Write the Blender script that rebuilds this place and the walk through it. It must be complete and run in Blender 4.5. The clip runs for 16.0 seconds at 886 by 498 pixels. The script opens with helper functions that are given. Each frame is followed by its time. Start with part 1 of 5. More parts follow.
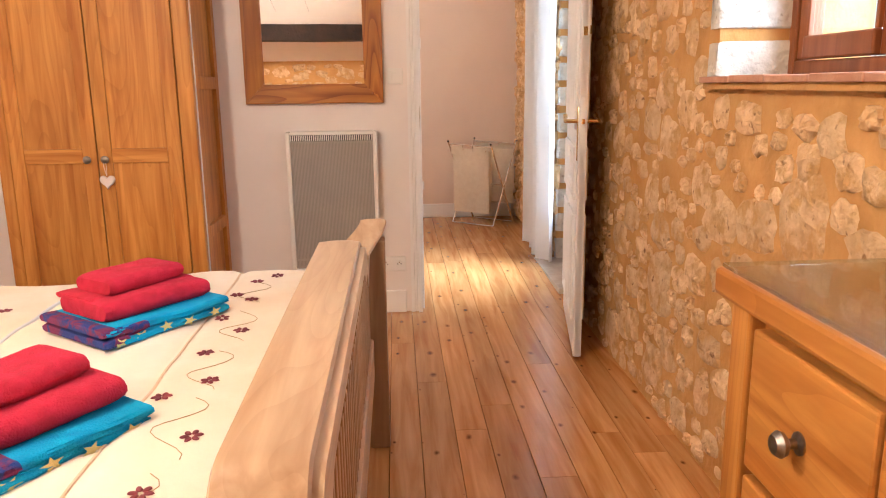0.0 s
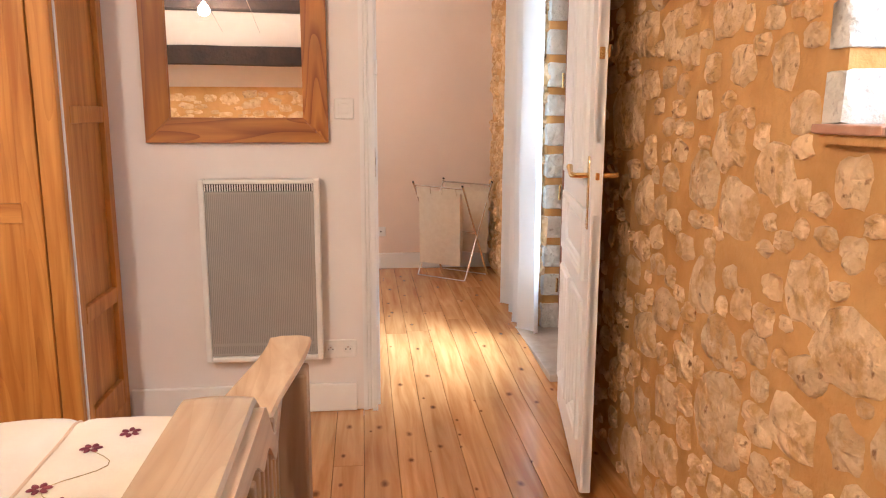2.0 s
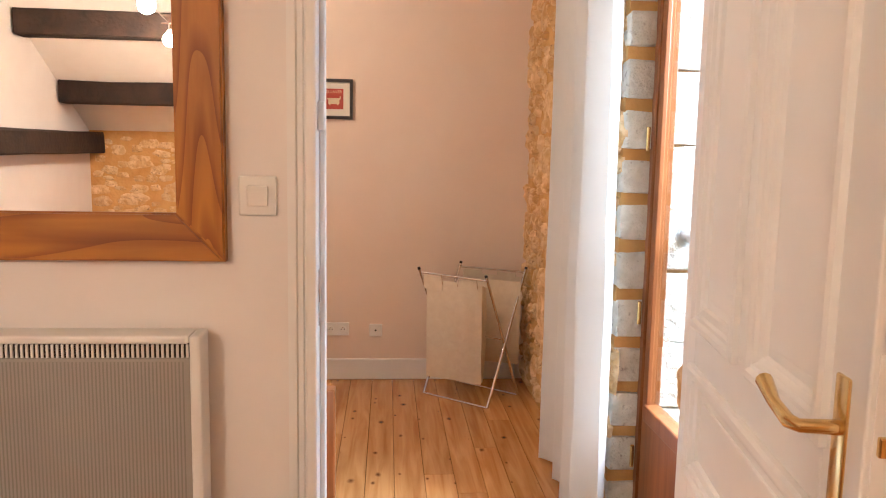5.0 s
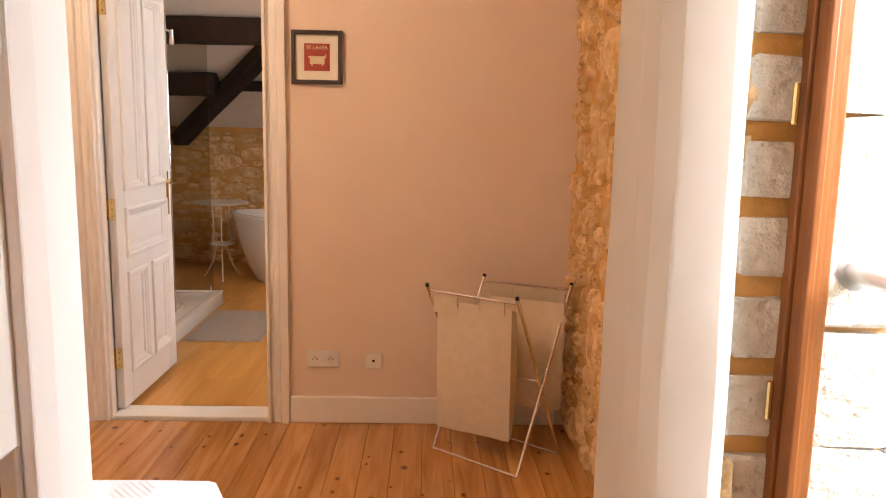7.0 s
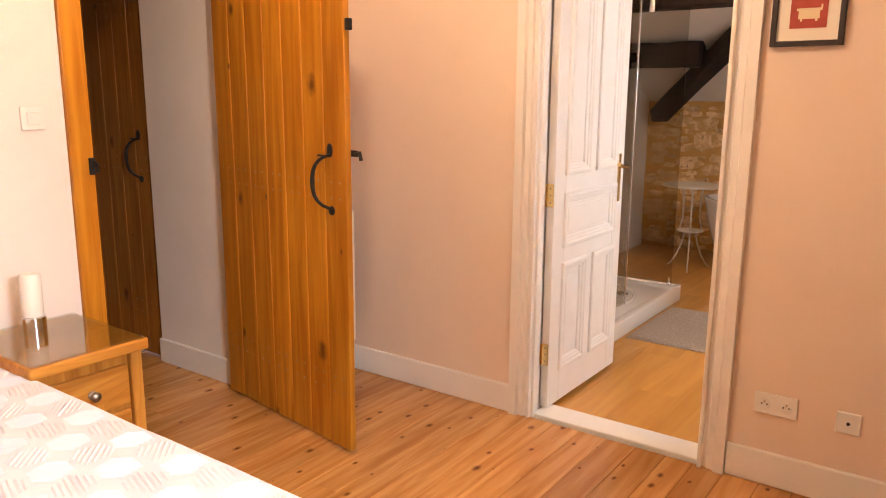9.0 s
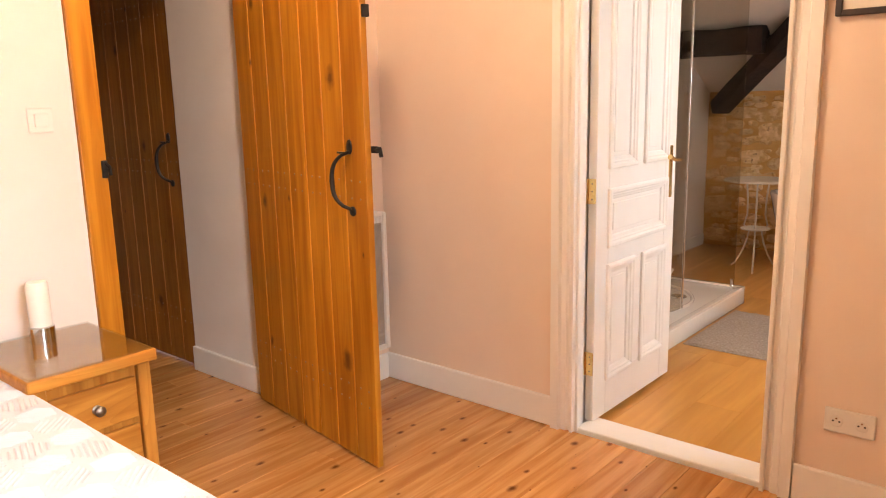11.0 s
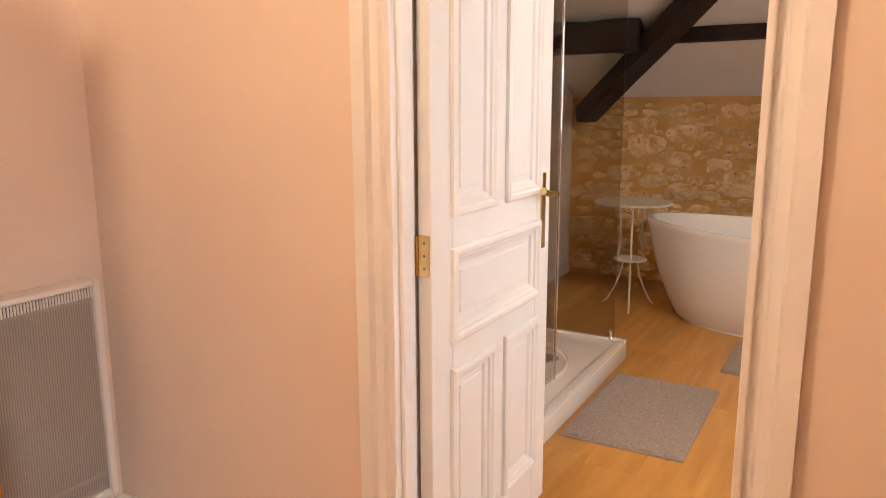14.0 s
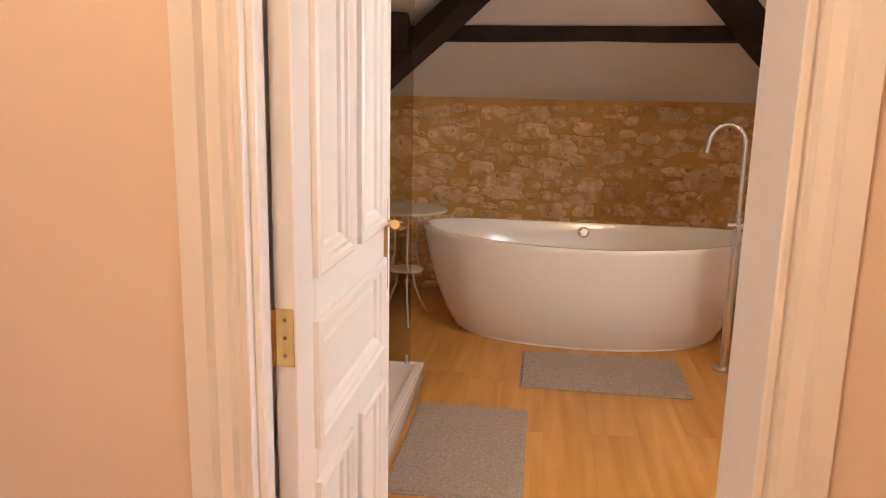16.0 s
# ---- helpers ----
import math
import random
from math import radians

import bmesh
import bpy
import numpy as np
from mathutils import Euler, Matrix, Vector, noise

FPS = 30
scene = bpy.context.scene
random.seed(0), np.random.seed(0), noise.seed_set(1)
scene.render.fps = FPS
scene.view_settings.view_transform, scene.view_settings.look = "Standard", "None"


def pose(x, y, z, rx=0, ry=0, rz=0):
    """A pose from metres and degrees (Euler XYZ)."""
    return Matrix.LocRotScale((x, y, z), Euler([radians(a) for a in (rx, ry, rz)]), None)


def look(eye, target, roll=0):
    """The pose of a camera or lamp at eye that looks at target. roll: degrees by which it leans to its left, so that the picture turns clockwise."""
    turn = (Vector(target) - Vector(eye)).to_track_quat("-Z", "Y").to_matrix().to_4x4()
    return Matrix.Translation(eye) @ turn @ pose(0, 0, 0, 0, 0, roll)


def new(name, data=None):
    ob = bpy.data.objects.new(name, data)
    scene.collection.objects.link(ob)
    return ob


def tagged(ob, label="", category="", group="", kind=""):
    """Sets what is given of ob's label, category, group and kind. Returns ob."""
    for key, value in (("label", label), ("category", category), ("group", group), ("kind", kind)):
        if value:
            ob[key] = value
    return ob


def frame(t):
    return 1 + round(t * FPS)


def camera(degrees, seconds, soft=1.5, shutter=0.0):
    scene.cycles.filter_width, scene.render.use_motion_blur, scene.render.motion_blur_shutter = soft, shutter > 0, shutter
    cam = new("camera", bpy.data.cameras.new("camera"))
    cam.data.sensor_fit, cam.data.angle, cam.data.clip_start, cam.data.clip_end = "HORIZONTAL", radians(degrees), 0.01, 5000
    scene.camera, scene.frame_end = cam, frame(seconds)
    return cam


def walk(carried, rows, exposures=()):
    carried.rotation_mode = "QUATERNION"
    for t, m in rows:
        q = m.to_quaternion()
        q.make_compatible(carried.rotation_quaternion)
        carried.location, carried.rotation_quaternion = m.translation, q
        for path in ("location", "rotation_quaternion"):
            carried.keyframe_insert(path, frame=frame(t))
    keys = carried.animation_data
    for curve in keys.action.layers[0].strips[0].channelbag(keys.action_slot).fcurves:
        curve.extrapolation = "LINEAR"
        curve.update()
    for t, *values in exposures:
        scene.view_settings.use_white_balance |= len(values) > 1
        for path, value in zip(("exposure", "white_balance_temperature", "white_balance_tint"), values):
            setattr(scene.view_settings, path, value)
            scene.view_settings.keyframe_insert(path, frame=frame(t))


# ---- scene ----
cam = camera(61.3, 16.0, soft=1.1)
EXPOSURES = ((0, 0.2, 5500, 12), (3.0, 0.3, 5250, 10), (4.2, 0.2, 5450, 10), (6.3, -0.25, 6900, 20), (7.0, -0.15, 7500, 22), (8.0, 0.12, 7700, 25), (9.2, 0.18, 7700, 23), (11.5, 0.38, 7300, 19), (12.5, 0.47, 6900, 17), (13.5, 0.25, 7100, 18), (14.5, 0.1, 7700, 24), (16, 0.05, 7700, 24))
PATH = [
    (0, (-0.135, 0.136, 1.192), (-0.018, 2.085, 0.761), -0.7),
    (0.5, (-0.074, 0.363, 1.194), (0.034, 2.31, 0.75), 0.4),
    (1, (-0.054, 0.594, 1.195), (0.056, 2.543, 0.758), 0.5),
    (1.5, (-0.081, 0.842, 1.216), (0.089, 2.793, 0.808), -0.2),
    (2, (-0.06, 1.054, 1.224), (0.149, 3.01, 0.863), 0.2),
    (2.5, (-0.012, 1.302, 1.275), (0.167, 3.27, 0.965), 0.6),
    (3, (-0.013, 1.539, 1.294), (0.12, 3.519, 1.044), 0.2),
    (3.5, (-0.003, 1.783, 1.306), (0.137, 3.766, 1.086), 0.5),
    (4, (0.049, 2.046, 1.306), (0.181, 4.03, 1.086), 1.2),
    (4.2, (0.063, 2.146, 1.313), (0.189, 4.129, 1.092), 1.2),
    (6.3, (0.253, 3.258, 1.329), (0.449, 5.226, 1.03), 0.8),
    (6.5, (0.262, 3.358, 1.321), (0.442, 5.328, 1.024), 0.6),
    (6.6, (0.264, 3.406, 1.317), (0.431, 5.378, 1.024), 0.8),
    (7, (0.302, 3.613, 1.325), (0.346, 5.588, 1.015), 1.1),
    (7.5, (0.314, 3.856, 1.33), (0.172, 5.826, 1.013), 1.0),
    (8, (0.303, 4.022, 1.319), (-0.035, 5.966, 0.992), 0.0),
    (8.5, (0.315, 4.147, 1.323), (-0.424, 5.97, 0.964), 0.4),
    (9, (0.322, 4.213, 1.348), (-0.819, 5.807, 0.95), 0.4),
    (9.2, (0.334, 4.211, 1.333), (-0.923, 5.714, 0.929), 0.4),
    (11.3, (0.274, 4.532, 1.302), (-0.992, 6.031, 0.917), -1.6),
    (11.5, (0.254, 4.6, 1.303), (-0.992, 6.117, 0.918), -1.4),
    (12, (0.24, 4.822, 1.308), (-0.993, 6.346, 0.914), -0.1),
    (12.5, (0.14, 5.013, 1.303), (-1.059, 6.567, 0.919), 0.1),
    (13, (-0.009, 5.189, 1.307), (-1.151, 6.788, 0.932), -0.1),
    (13.5, (-0.113, 5.41, 1.295), (-1.206, 7.039, 0.906), 0.4),
    (14, (-0.245, 5.538, 1.297), (-1.214, 7.245, 0.911), -0.2),
    (14.5, (-0.427, 5.618, 1.308), (-1.145, 7.444, 0.924), -0.1),
    (15, (-0.515, 5.69, 1.309), (-1.076, 7.565, 0.896), 0.8),
    (15.5, (-0.614, 5.809, 1.322), (-1.063, 7.713, 0.905), 0.8),
    (16, (-0.709, 5.873, 1.336), (-0.968, 7.815, 0.934), 1.2),
]
walk(cam, [(t, look(eye, target, roll)) for t, eye, target, roll in PATH], EXPOSURES)


# ---- world, sun and lamps ----
world = bpy.data.worlds.new("world")
scene.world = world
world.use_nodes = True
wn = world.node_tree
sky = wn.nodes.new("ShaderNodeTexSky")
sky.sky_type, sky.sun_disc = "NISHITA", False
sky.sun_elevation, sky.sun_rotation = radians(31), radians(166)
wn.links.new(sky.outputs[0], wn.nodes["Background"].inputs[0])
wn.nodes["Background"].inputs[1].default_value = 0.15


def lamp(name, kind, energy, colour, m, **more):
    data = bpy.data.lights.new(name, kind)
    data.energy, data.color = energy, colour
    for key, value in more.items():
        if key == "size":
            data.size = value
        elif key == "size_y":
            data.shape, data.size_y = "RECTANGLE", value
        elif key == "angle":
            data.angle = value
        elif key == "radius":
            data.shadow_soft_size = value
    ob = new(name, data)
    ob.matrix_world = m
    return ob


DAY, WARM = (0.76, 0.90, 1.0), (1.0, 0.78, 0.54)
lamp("sun", "SUN", 1.0, (1.0, 0.96, 0.90), look((2.4, -6, 6), (0, 4, 0)), angle=radians(8))
lamp("landing_daylight", "AREA", 820, DAY, look((2.7, 4.35, 2.55), (0.35, 4.9, 0.5)), size=2.2, size_y=1.9)
lamp("bedroom_daylight", "AREA", 34, DAY, look((1.24, 1.88, 1.65), (0, 1.9, 1.2)), size=0.85, size_y=0.8)
SPOTS = ((-1.50, -0.20, 2.20), (-1.28, 1.05, 2.22))
lamp("bathroom_daylight", "AREA", 58, DAY, look((1.04, 7.72, 1.42), (-1.1, 7.6, 0.9)), size=0.85, size_y=0.95)
for p in SPOTS:
    lamp("bulb_light", "POINT", 76, WARM, pose(p[0], p[1], p[2] - 0.06), radius=0.05)
lamp("landing_light", "POINT", 54, WARM, pose(-1.06, 5.62, 2.49), radius=0.05)
# added fill that brightens the bathroom; no such source is known there
lamp("bathroom_fill", "POINT", 17, (1.0, 0.70, 0.42), pose(-0.3, 8.6, 2.36), radius=0.08)


# ---- materials ----
def material(name, c1, c2, scale=8.0, rough=0.6, bump=0.1, stretch=(1, 1, 1), metal=0.0, fine=60.0, vary=0.0,
             bump_scale=None, dist=0.004, ramp=(0.3, 0.7), spec=None, coat=0.0):
    m = bpy.data.materials.new(name)
    m.use_nodes = True
    t = m.node_tree
    b = t.nodes["Principled BSDF"]
    co = t.nodes.new("ShaderNodeTexCoord")
    mp = t.nodes.new("ShaderNodeMapping")
    mp.inputs["Scale"].default_value = stretch
    t.links.new(co.outputs["Object"], mp.inputs["Vector"])
    info = t.nodes.new("ShaderNodeObjectInfo")
    off = t.nodes.new("ShaderNodeVectorMath")
    off.operation = "SCALE"
    off.inputs[0].default_value = (37.0, 19.0, 53.0)
    t.links.new(info.outputs["Random"], off.inputs["Scale"])
    t.links.new(off.outputs[0], mp.inputs["Location"])
    n1 = t.nodes.new("ShaderNodeTexNoise")
    n1.inputs["Scale"].default_value, n1.inputs["Detail"].default_value = scale, 5
    n1.inputs["Distortion"].default_value = 0.6
    t.links.new(mp.outputs[0], n1.inputs["Vector"])
    cr = t.nodes.new("ShaderNodeValToRGB")
    cr.color_ramp.elements[0].position, cr.color_ramp.elements[0].color = ramp[0], (*c1, 1)
    cr.color_ramp.elements[1].position, cr.color_ramp.elements[1].color = ramp[1], (*c2, 1)
    t.links.new(n1.outputs["Fac"], cr.inputs[0])
    hsv = t.nodes.new("ShaderNodeHueSaturation")
    t.links.new(cr.outputs[0], hsv.inputs["Color"])
    if vary:
        mr = t.nodes.new("ShaderNodeMapRange")
        mr.inputs["To Min"].default_value, mr.inputs["To Max"].default_value = 1 - vary, 1 + vary
        t.links.new(info.outputs["Random"], mr.inputs["Value"])
        t.links.new(mr.outputs[0], hsv.inputs["Value"])
    t.links.new(hsv.outputs[0], b.inputs["Base Color"])
    b.inputs["Roughness"].default_value, b.inputs["Metallic"].default_value = rough, metal
    if coat:
        b.inputs["Coat Weight"].default_value, b.inputs["Coat Roughness"].default_value = coat, 0.15
    if bump:
        n2 = t.nodes.new("ShaderNodeTexNoise")
        n2.inputs["Scale"].default_value, n2.inputs["Detail"].default_value = bump_scale or fine, 6
        t.links.new(mp.outputs[0], n2.inputs["Vector"])
        bp = t.nodes.new("ShaderNodeBump")
        bp.inputs["Strength"].default_value, bp.inputs["Distance"].default_value = bump, dist
        t.links.new(n2.outputs["Fac"], bp.inputs["Height"])
        t.links.new(bp.outputs[0], b.inputs["Normal"])
    return m


def wood(name, c1, c2, axis, rough=0.35, knots=0.0, vary=0.12, grain=26.0, coat=0.0, figure=0.0):
    """Long grain along one axis, growth figure, and dark knots on the broad face."""
    st = [1.0, 1.0, 1.0]
    st[axis] = 0.07
    m = material(name, c1, c2, scale=grain, rough=rough, bump=0.12, stretch=st, fine=110, vary=vary, dist=0.002,
                 ramp=(0.32, 0.68), coat=coat)
    t = m.node_tree
    b = t.nodes["Principled BSDF"]
    src = b.inputs["Base Color"].links[0].from_socket
    b.inputs["Specular IOR Level"].default_value = 0.32
    co = t.nodes.new("ShaderNodeTexCoord")
    big = t.nodes.new("ShaderNodeTexNoise")
    big.inputs["Scale"].default_value = 2.2
    mp = t.nodes.new("ShaderNodeMapping")
    st2 = [1.5, 1.5, 1.5]
    st2[axis] = 0.35
    mp.inputs["Scale"].default_value = st2
    t.links.new(co.outputs["Object"], mp.inputs[0])
    t.links.new(mp.outputs[0], big.inputs["Vector"])
    wear = t.nodes.new("ShaderNodeMix")
    wear.data_type, wear.blend_type = "RGBA", "MULTIPLY"
    wear.inputs[0].default_value = 0.5
    r = t.nodes.new("ShaderNodeValToRGB")
    r.color_ramp.elements[0].position, r.color_ramp.elements[0].color = 0.35, (0.62, 0.58, 0.52, 1)
    r.color_ramp.elements[1].position, r.color_ramp.elements[1].color = 0.65, (1, 1, 1, 1)
    t.links.new(big.outputs["Fac"], r.inputs[0])
    t.links.new(src, wear.inputs[6])
    t.links.new(r.outputs[0], wear.inputs[7])
    out = wear.outputs[2]
    if figure:
        info = t.nodes.new("ShaderNodeObjectInfo")
        far = t.nodes.new("ShaderNodeVectorMath")
        far.operation = "SCALE"
        far.inputs[0].default_value = (3.0, 5.0, 4.0)
        t.links.new(info.outputs["Random"], far.inputs["Scale"])
        mpf = t.nodes.new("ShaderNodeMapping")
        st4 = [1.0, 1.0, 1.0]
        st4[axis] = 0.13
        mpf.inputs["Scale"].default_value = st4
        t.links.new(far.outputs[0], mpf.inputs["Location"])
        t.links.new(co.outputs["Object"], mpf.inputs[0])
        nf = t.nodes.new("ShaderNodeTexNoise")
        nf.inputs["Scale"].default_value, nf.inputs["Detail"].default_value = 4.5, 1.5
        t.links.new(mpf.outputs[0], nf.inputs["Vector"])
        ml = t.nodes.new("ShaderNodeMath")
        ml.operation = "MULTIPLY"
        ml.inputs[1].default_value = 21.0
        t.links.new(nf.outputs["Fac"], ml.inputs[0])
        fr = t.nodes.new("ShaderNodeMath")
        fr.operation = "FRACT"
        t.links.new(ml.outputs[0], fr.inputs[0])
        rf = t.nodes.new("ShaderNodeValToRGB")
        rf.color_ramp.elements[0].position, rf.color_ramp.elements[0].color = 0.0, (0.50, 0.32, 0.18, 1)
        rf.color_ramp.elements[1].position, rf.color_ramp.elements[1].color = 0.4, (1, 1, 1, 1)
        t.links.new(fr.outputs[0], rf.inputs[0])
        mf = t.nodes.new("ShaderNodeMix")
        mf.data_type, mf.blend_type = "RGBA", "MULTIPLY"
        mf.inputs[0].default_value = figure
        t.links.new(out, mf.inputs[6])
        t.links.new(rf.outputs[0], mf.inputs[7])
        out = mf.outputs[2]
    if knots:
        v = t.nodes.new("ShaderNodeTexVoronoi")
        v.voronoi_dimensions = "2D"
        v.inputs["Scale"].default_value = knots
        mp2 = t.nodes.new("ShaderNodeMapping")
        st3 = [1.0, 1.0, 1.0]
        st3[axis] = 0.6
        if axis == 2:
            mp2.inputs["Rotation"].default_value = (radians(90), 0, 0)
        mp2.inputs["Scale"].default_value = st3
        t.links.new(co.outputs["Object"], mp2.inputs[0])
        t.links.new(mp2.outputs[0], v.inputs["Vector"])
        kr = t.nodes.new("ShaderNodeValToRGB")
        kr.color_ramp.elements[0].position, kr.color_ramp.elements[0].color = 0.07, (0.16, 0.07, 0.03, 1)
        kr.color_ramp.elements[1].position, kr.color_ramp.elements[1].color = 0.15, (1, 1, 1, 1)
        sep, sz, dv = t.nodes.new("ShaderNodeSeparateColor"), t.nodes.new("ShaderNodeMapRange"), t.nodes.new("ShaderNodeMath")
        sz.inputs["From Min"].default_value, sz.inputs["To Min"].default_value, sz.inputs["To Max"].default_value = 0.3, 0.02, 1.5
        dv.operation = "DIVIDE"
        t.links.new(v.outputs["Color"], sep.inputs[0])
        t.links.new(sep.outputs[0], sz.inputs["Value"])
        t.links.new(v.outputs["Distance"], dv.inputs[0])
        t.links.new(sz.outputs[0], dv.inputs[1])
        wob = t.nodes.new("ShaderNodeTexNoise")
        wob.inputs["Scale"].default_value = 30
        t.links.new(co.outputs["Object"], wob.inputs["Vector"])
        jag = t.nodes.new("ShaderNodeMath")
        jag.operation = "MULTIPLY_ADD"
        jag.inputs[1].default_value = 0.09
        t.links.new(wob.outputs["Fac"], jag.inputs[0])
        t.links.new(dv.outputs[0], jag.inputs[2])
        t.links.new(jag.outputs[0], kr.inputs[0])
        mk = t.nodes.new("ShaderNodeMix")
        mk.data_type, mk.blend_type = "RGBA", "MULTIPLY"
        mk.inputs[0].default_value = 0.85
        t.links.new(out, mk.inputs[6])
        t.links.new(kr.outputs[0], mk.inputs[7])
        out = mk.outputs[2]
    t.links.new(out, b.inputs["Base Color"])
    return m


def stone_material(name, c1, c2, c3, vary=0.18, smear=None):
    """Rough limestone with pits and dark pores; smear is the colour of mortar left on its face."""
    m = material(name, c1, c2, scale=13, rough=0.9, bump=1.0, fine=30, vary=vary, dist=0.022)
    t = m.node_tree
    b = t.nodes["Principled BSDF"]
    src = b.inputs["Base Color"].links[0].from_socket
    co = t.nodes.new("ShaderNodeNewGeometry")
    for link in list(t.links):
        if link.from_node.type == "TEX_COORD":
            t.links.new(co.outputs["Position"], link.to_socket)
    n = t.nodes.new("ShaderNodeTexNoise")
    n.inputs["Scale"].default_value, n.inputs["Detail"].default_value = 34, 8
    t.links.new(co.outputs["Position"], n.inputs["Vector"])
    r = t.nodes.new("ShaderNodeValToRGB")
    r.color_ramp.elements[0].position, r.color_ramp.elements[0].color = 0.28, (*c3, 1)
    r.color_ramp.elements[1].position, r.color_ramp.elements[1].color = 0.38, (1, 1, 1, 1)
    t.links.new(n.outputs["Fac"], r.inputs[0])
    mk = t.nodes.new("ShaderNodeMix")
    mk.data_type, mk.blend_type = "RGBA", "MULTIPLY"
    mk.inputs[0].default_value = 0.8
    t.links.new(src, mk.inputs[6])
    t.links.new(r.outputs[0], mk.inputs[7])
    out = mk.outputs[2]
    if smear:
        n2 = t.nodes.new("ShaderNodeTexNoise")
        n2.inputs["Scale"].default_value, n2.inputs["Detail"].default_value = 11, 7
        n2.inputs["Roughness"].default_value = 0.62
        t.links.new(co.outputs["Position"], n2.inputs["Vector"])
        r2 = t.nodes.new("ShaderNodeValToRGB")
        r2.color_ramp.elements[0].position, r2.color_ramp.elements[0].color = 0.50, (0, 0, 0, 1)
        r2.color_ramp.elements[1].position, r2.color_ramp.elements[1].color = 0.60, (0.85, 0.85, 0.85, 1)
        t.links.new(n2.outputs["Fac"], r2.inputs[0])
        ms = t.nodes.new("ShaderNodeMix")
        ms.data_type = "RGBA"
        t.links.new(r2.outputs[0], ms.inputs[0])
        t.links.new(out, ms.inputs[6])
        ms.inputs[7].default_value = (*smear, 1)
        out = ms.outputs[2]
    t.links.new(out, b.inputs["Base Color"])
    return m


def glass_material(name, tint=(1, 1, 1), rough=0.0, gloss=0.04):
    m = bpy.data.materials.new(name)
    m.use_nodes = True
    t = m.node_tree
    t.nodes.remove(t.nodes["Principled BSDF"])
    tr, gl = t.nodes.new("ShaderNodeBsdfTransparent"), t.nodes.new("ShaderNodeBsdfGlossy")
    tr.inputs[0].default_value = (*tint, 1)
    gl.inputs["Roughness"].default_value = rough
    mix, fr = t.nodes.new("ShaderNodeMixShader"), t.nodes.new("ShaderNodeLayerWeight")
    pw, ad = t.nodes.new("ShaderNodeMath"), t.nodes.new("ShaderNodeMath")
    pw.operation, ad.operation = "POWER", "MULTIPLY_ADD"
    pw.inputs[1].default_value = 4.2
    ad.inputs[1].default_value, ad.inputs[2].default_value = 0.9, gloss
    t.links.new(fr.outputs["Facing"], pw.inputs[0])
    t.links.new(pw.outputs[0], ad.inputs[0])
    t.links.new(ad.outputs[0], mix.inputs[0])
    t.links.new(tr.outputs[0], mix.inputs[1])
    t.links.new(gl.outputs[0], mix.inputs[2])
    t.links.new(mix.outputs[0], t.nodes["Material Output"].inputs["Surface"])
    return m


PAINT = material("wall_paint", (0.80, 0.74, 0.70), (0.84, 0.79, 0.75), 3, 0.75, 0.06, fine=240, dist=0.002)
PEACH = material("landing_paint", (0.79, 0.64, 0.53), (0.82, 0.68, 0.57), 3, 0.75, 0.06, fine=240, dist=0.002)
GLOSS = material("white_gloss", (0.82, 0.80, 0.77), (0.86, 0.84, 0.81), 5, 0.34, 0.012, fine=90, dist=0.002)
CEIL = material("ceiling_paint", (0.76, 0.70, 0.64), (0.80, 0.75, 0.69), 4, 0.85, 0.15, fine=30)
PLASTIC = material("white_plastic", (0.80, 0.78, 0.74), (0.82, 0.80, 0.76), 5, 0.35, 0)
MORTAR = material("mortar", (0.52, 0.265, 0.072), (0.66, 0.375, 0.13), 5, 0.95, 0.6, fine=26, dist=0.018)
STONE = stone_material("limestone", (0.60, 0.37, 0.165), (0.83, 0.60, 0.345), (0.24, 0.11, 0.04), 0.12, (0.57, 0.32, 0.11))
QUOIN = stone_material("dressed_limestone", (0.58, 0.53, 0.44), (0.72, 0.68, 0.60), (0.5, 0.45, 0.4), 0.08)
PINE_Y = wood("pine_board_floor", (0.48, 0.20, 0.055), (0.70, 0.37, 0.135), 1, 0.27, knots=8.5, vary=0.14, coat=0.3)
LAMINATE = wood("oak_laminate", (0.56, 0.26, 0.06), (0.71, 0.37, 0.11), 1, 0.33, vary=0.06, grain=14)
OAK_Z = wood("oak_upright", (0.42, 0.15, 0.022), (0.64, 0.295, 0.06), 2, 0.42, vary=0.06, figure=0.25)
OAK_X = wood("oak_level", (0.42, 0.15, 0.022), (0.64, 0.295, 0.06), 0, 0.42, vary=0.06, figure=0.25)
OAK_Y = wood("oak_lengthwise", (0.42, 0.15, 0.022), (0.64, 0.295, 0.06), 1, 0.42, vary=0.06, figure=0.25)
DARKOAK_Z = wood("mirror_oak_upright", (0.32, 0.105, 0.008), (0.50, 0.195, 0.02), 2, 0.45, vary=0.06, figure=0.8)
DARKOAK_X = wood("mirror_oak_level", (0.32, 0.105, 0.008), (0.50, 0.195, 0.02), 0, 0.45, vary=0.06, figure=0.8)
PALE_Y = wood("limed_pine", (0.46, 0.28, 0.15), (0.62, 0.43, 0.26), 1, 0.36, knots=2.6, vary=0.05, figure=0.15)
# about a third darker than the cap, for the footboard's posts and slats
LIMED_DARK_Z = wood("darker_limed_pine", (0.30, 0.165, 0.075), (0.42, 0.25, 0.125), 2, 0.45, vary=0.12)
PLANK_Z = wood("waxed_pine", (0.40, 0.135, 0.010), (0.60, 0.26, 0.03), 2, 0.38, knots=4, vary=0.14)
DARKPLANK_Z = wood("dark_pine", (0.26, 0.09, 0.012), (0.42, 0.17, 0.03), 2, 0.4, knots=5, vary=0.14)
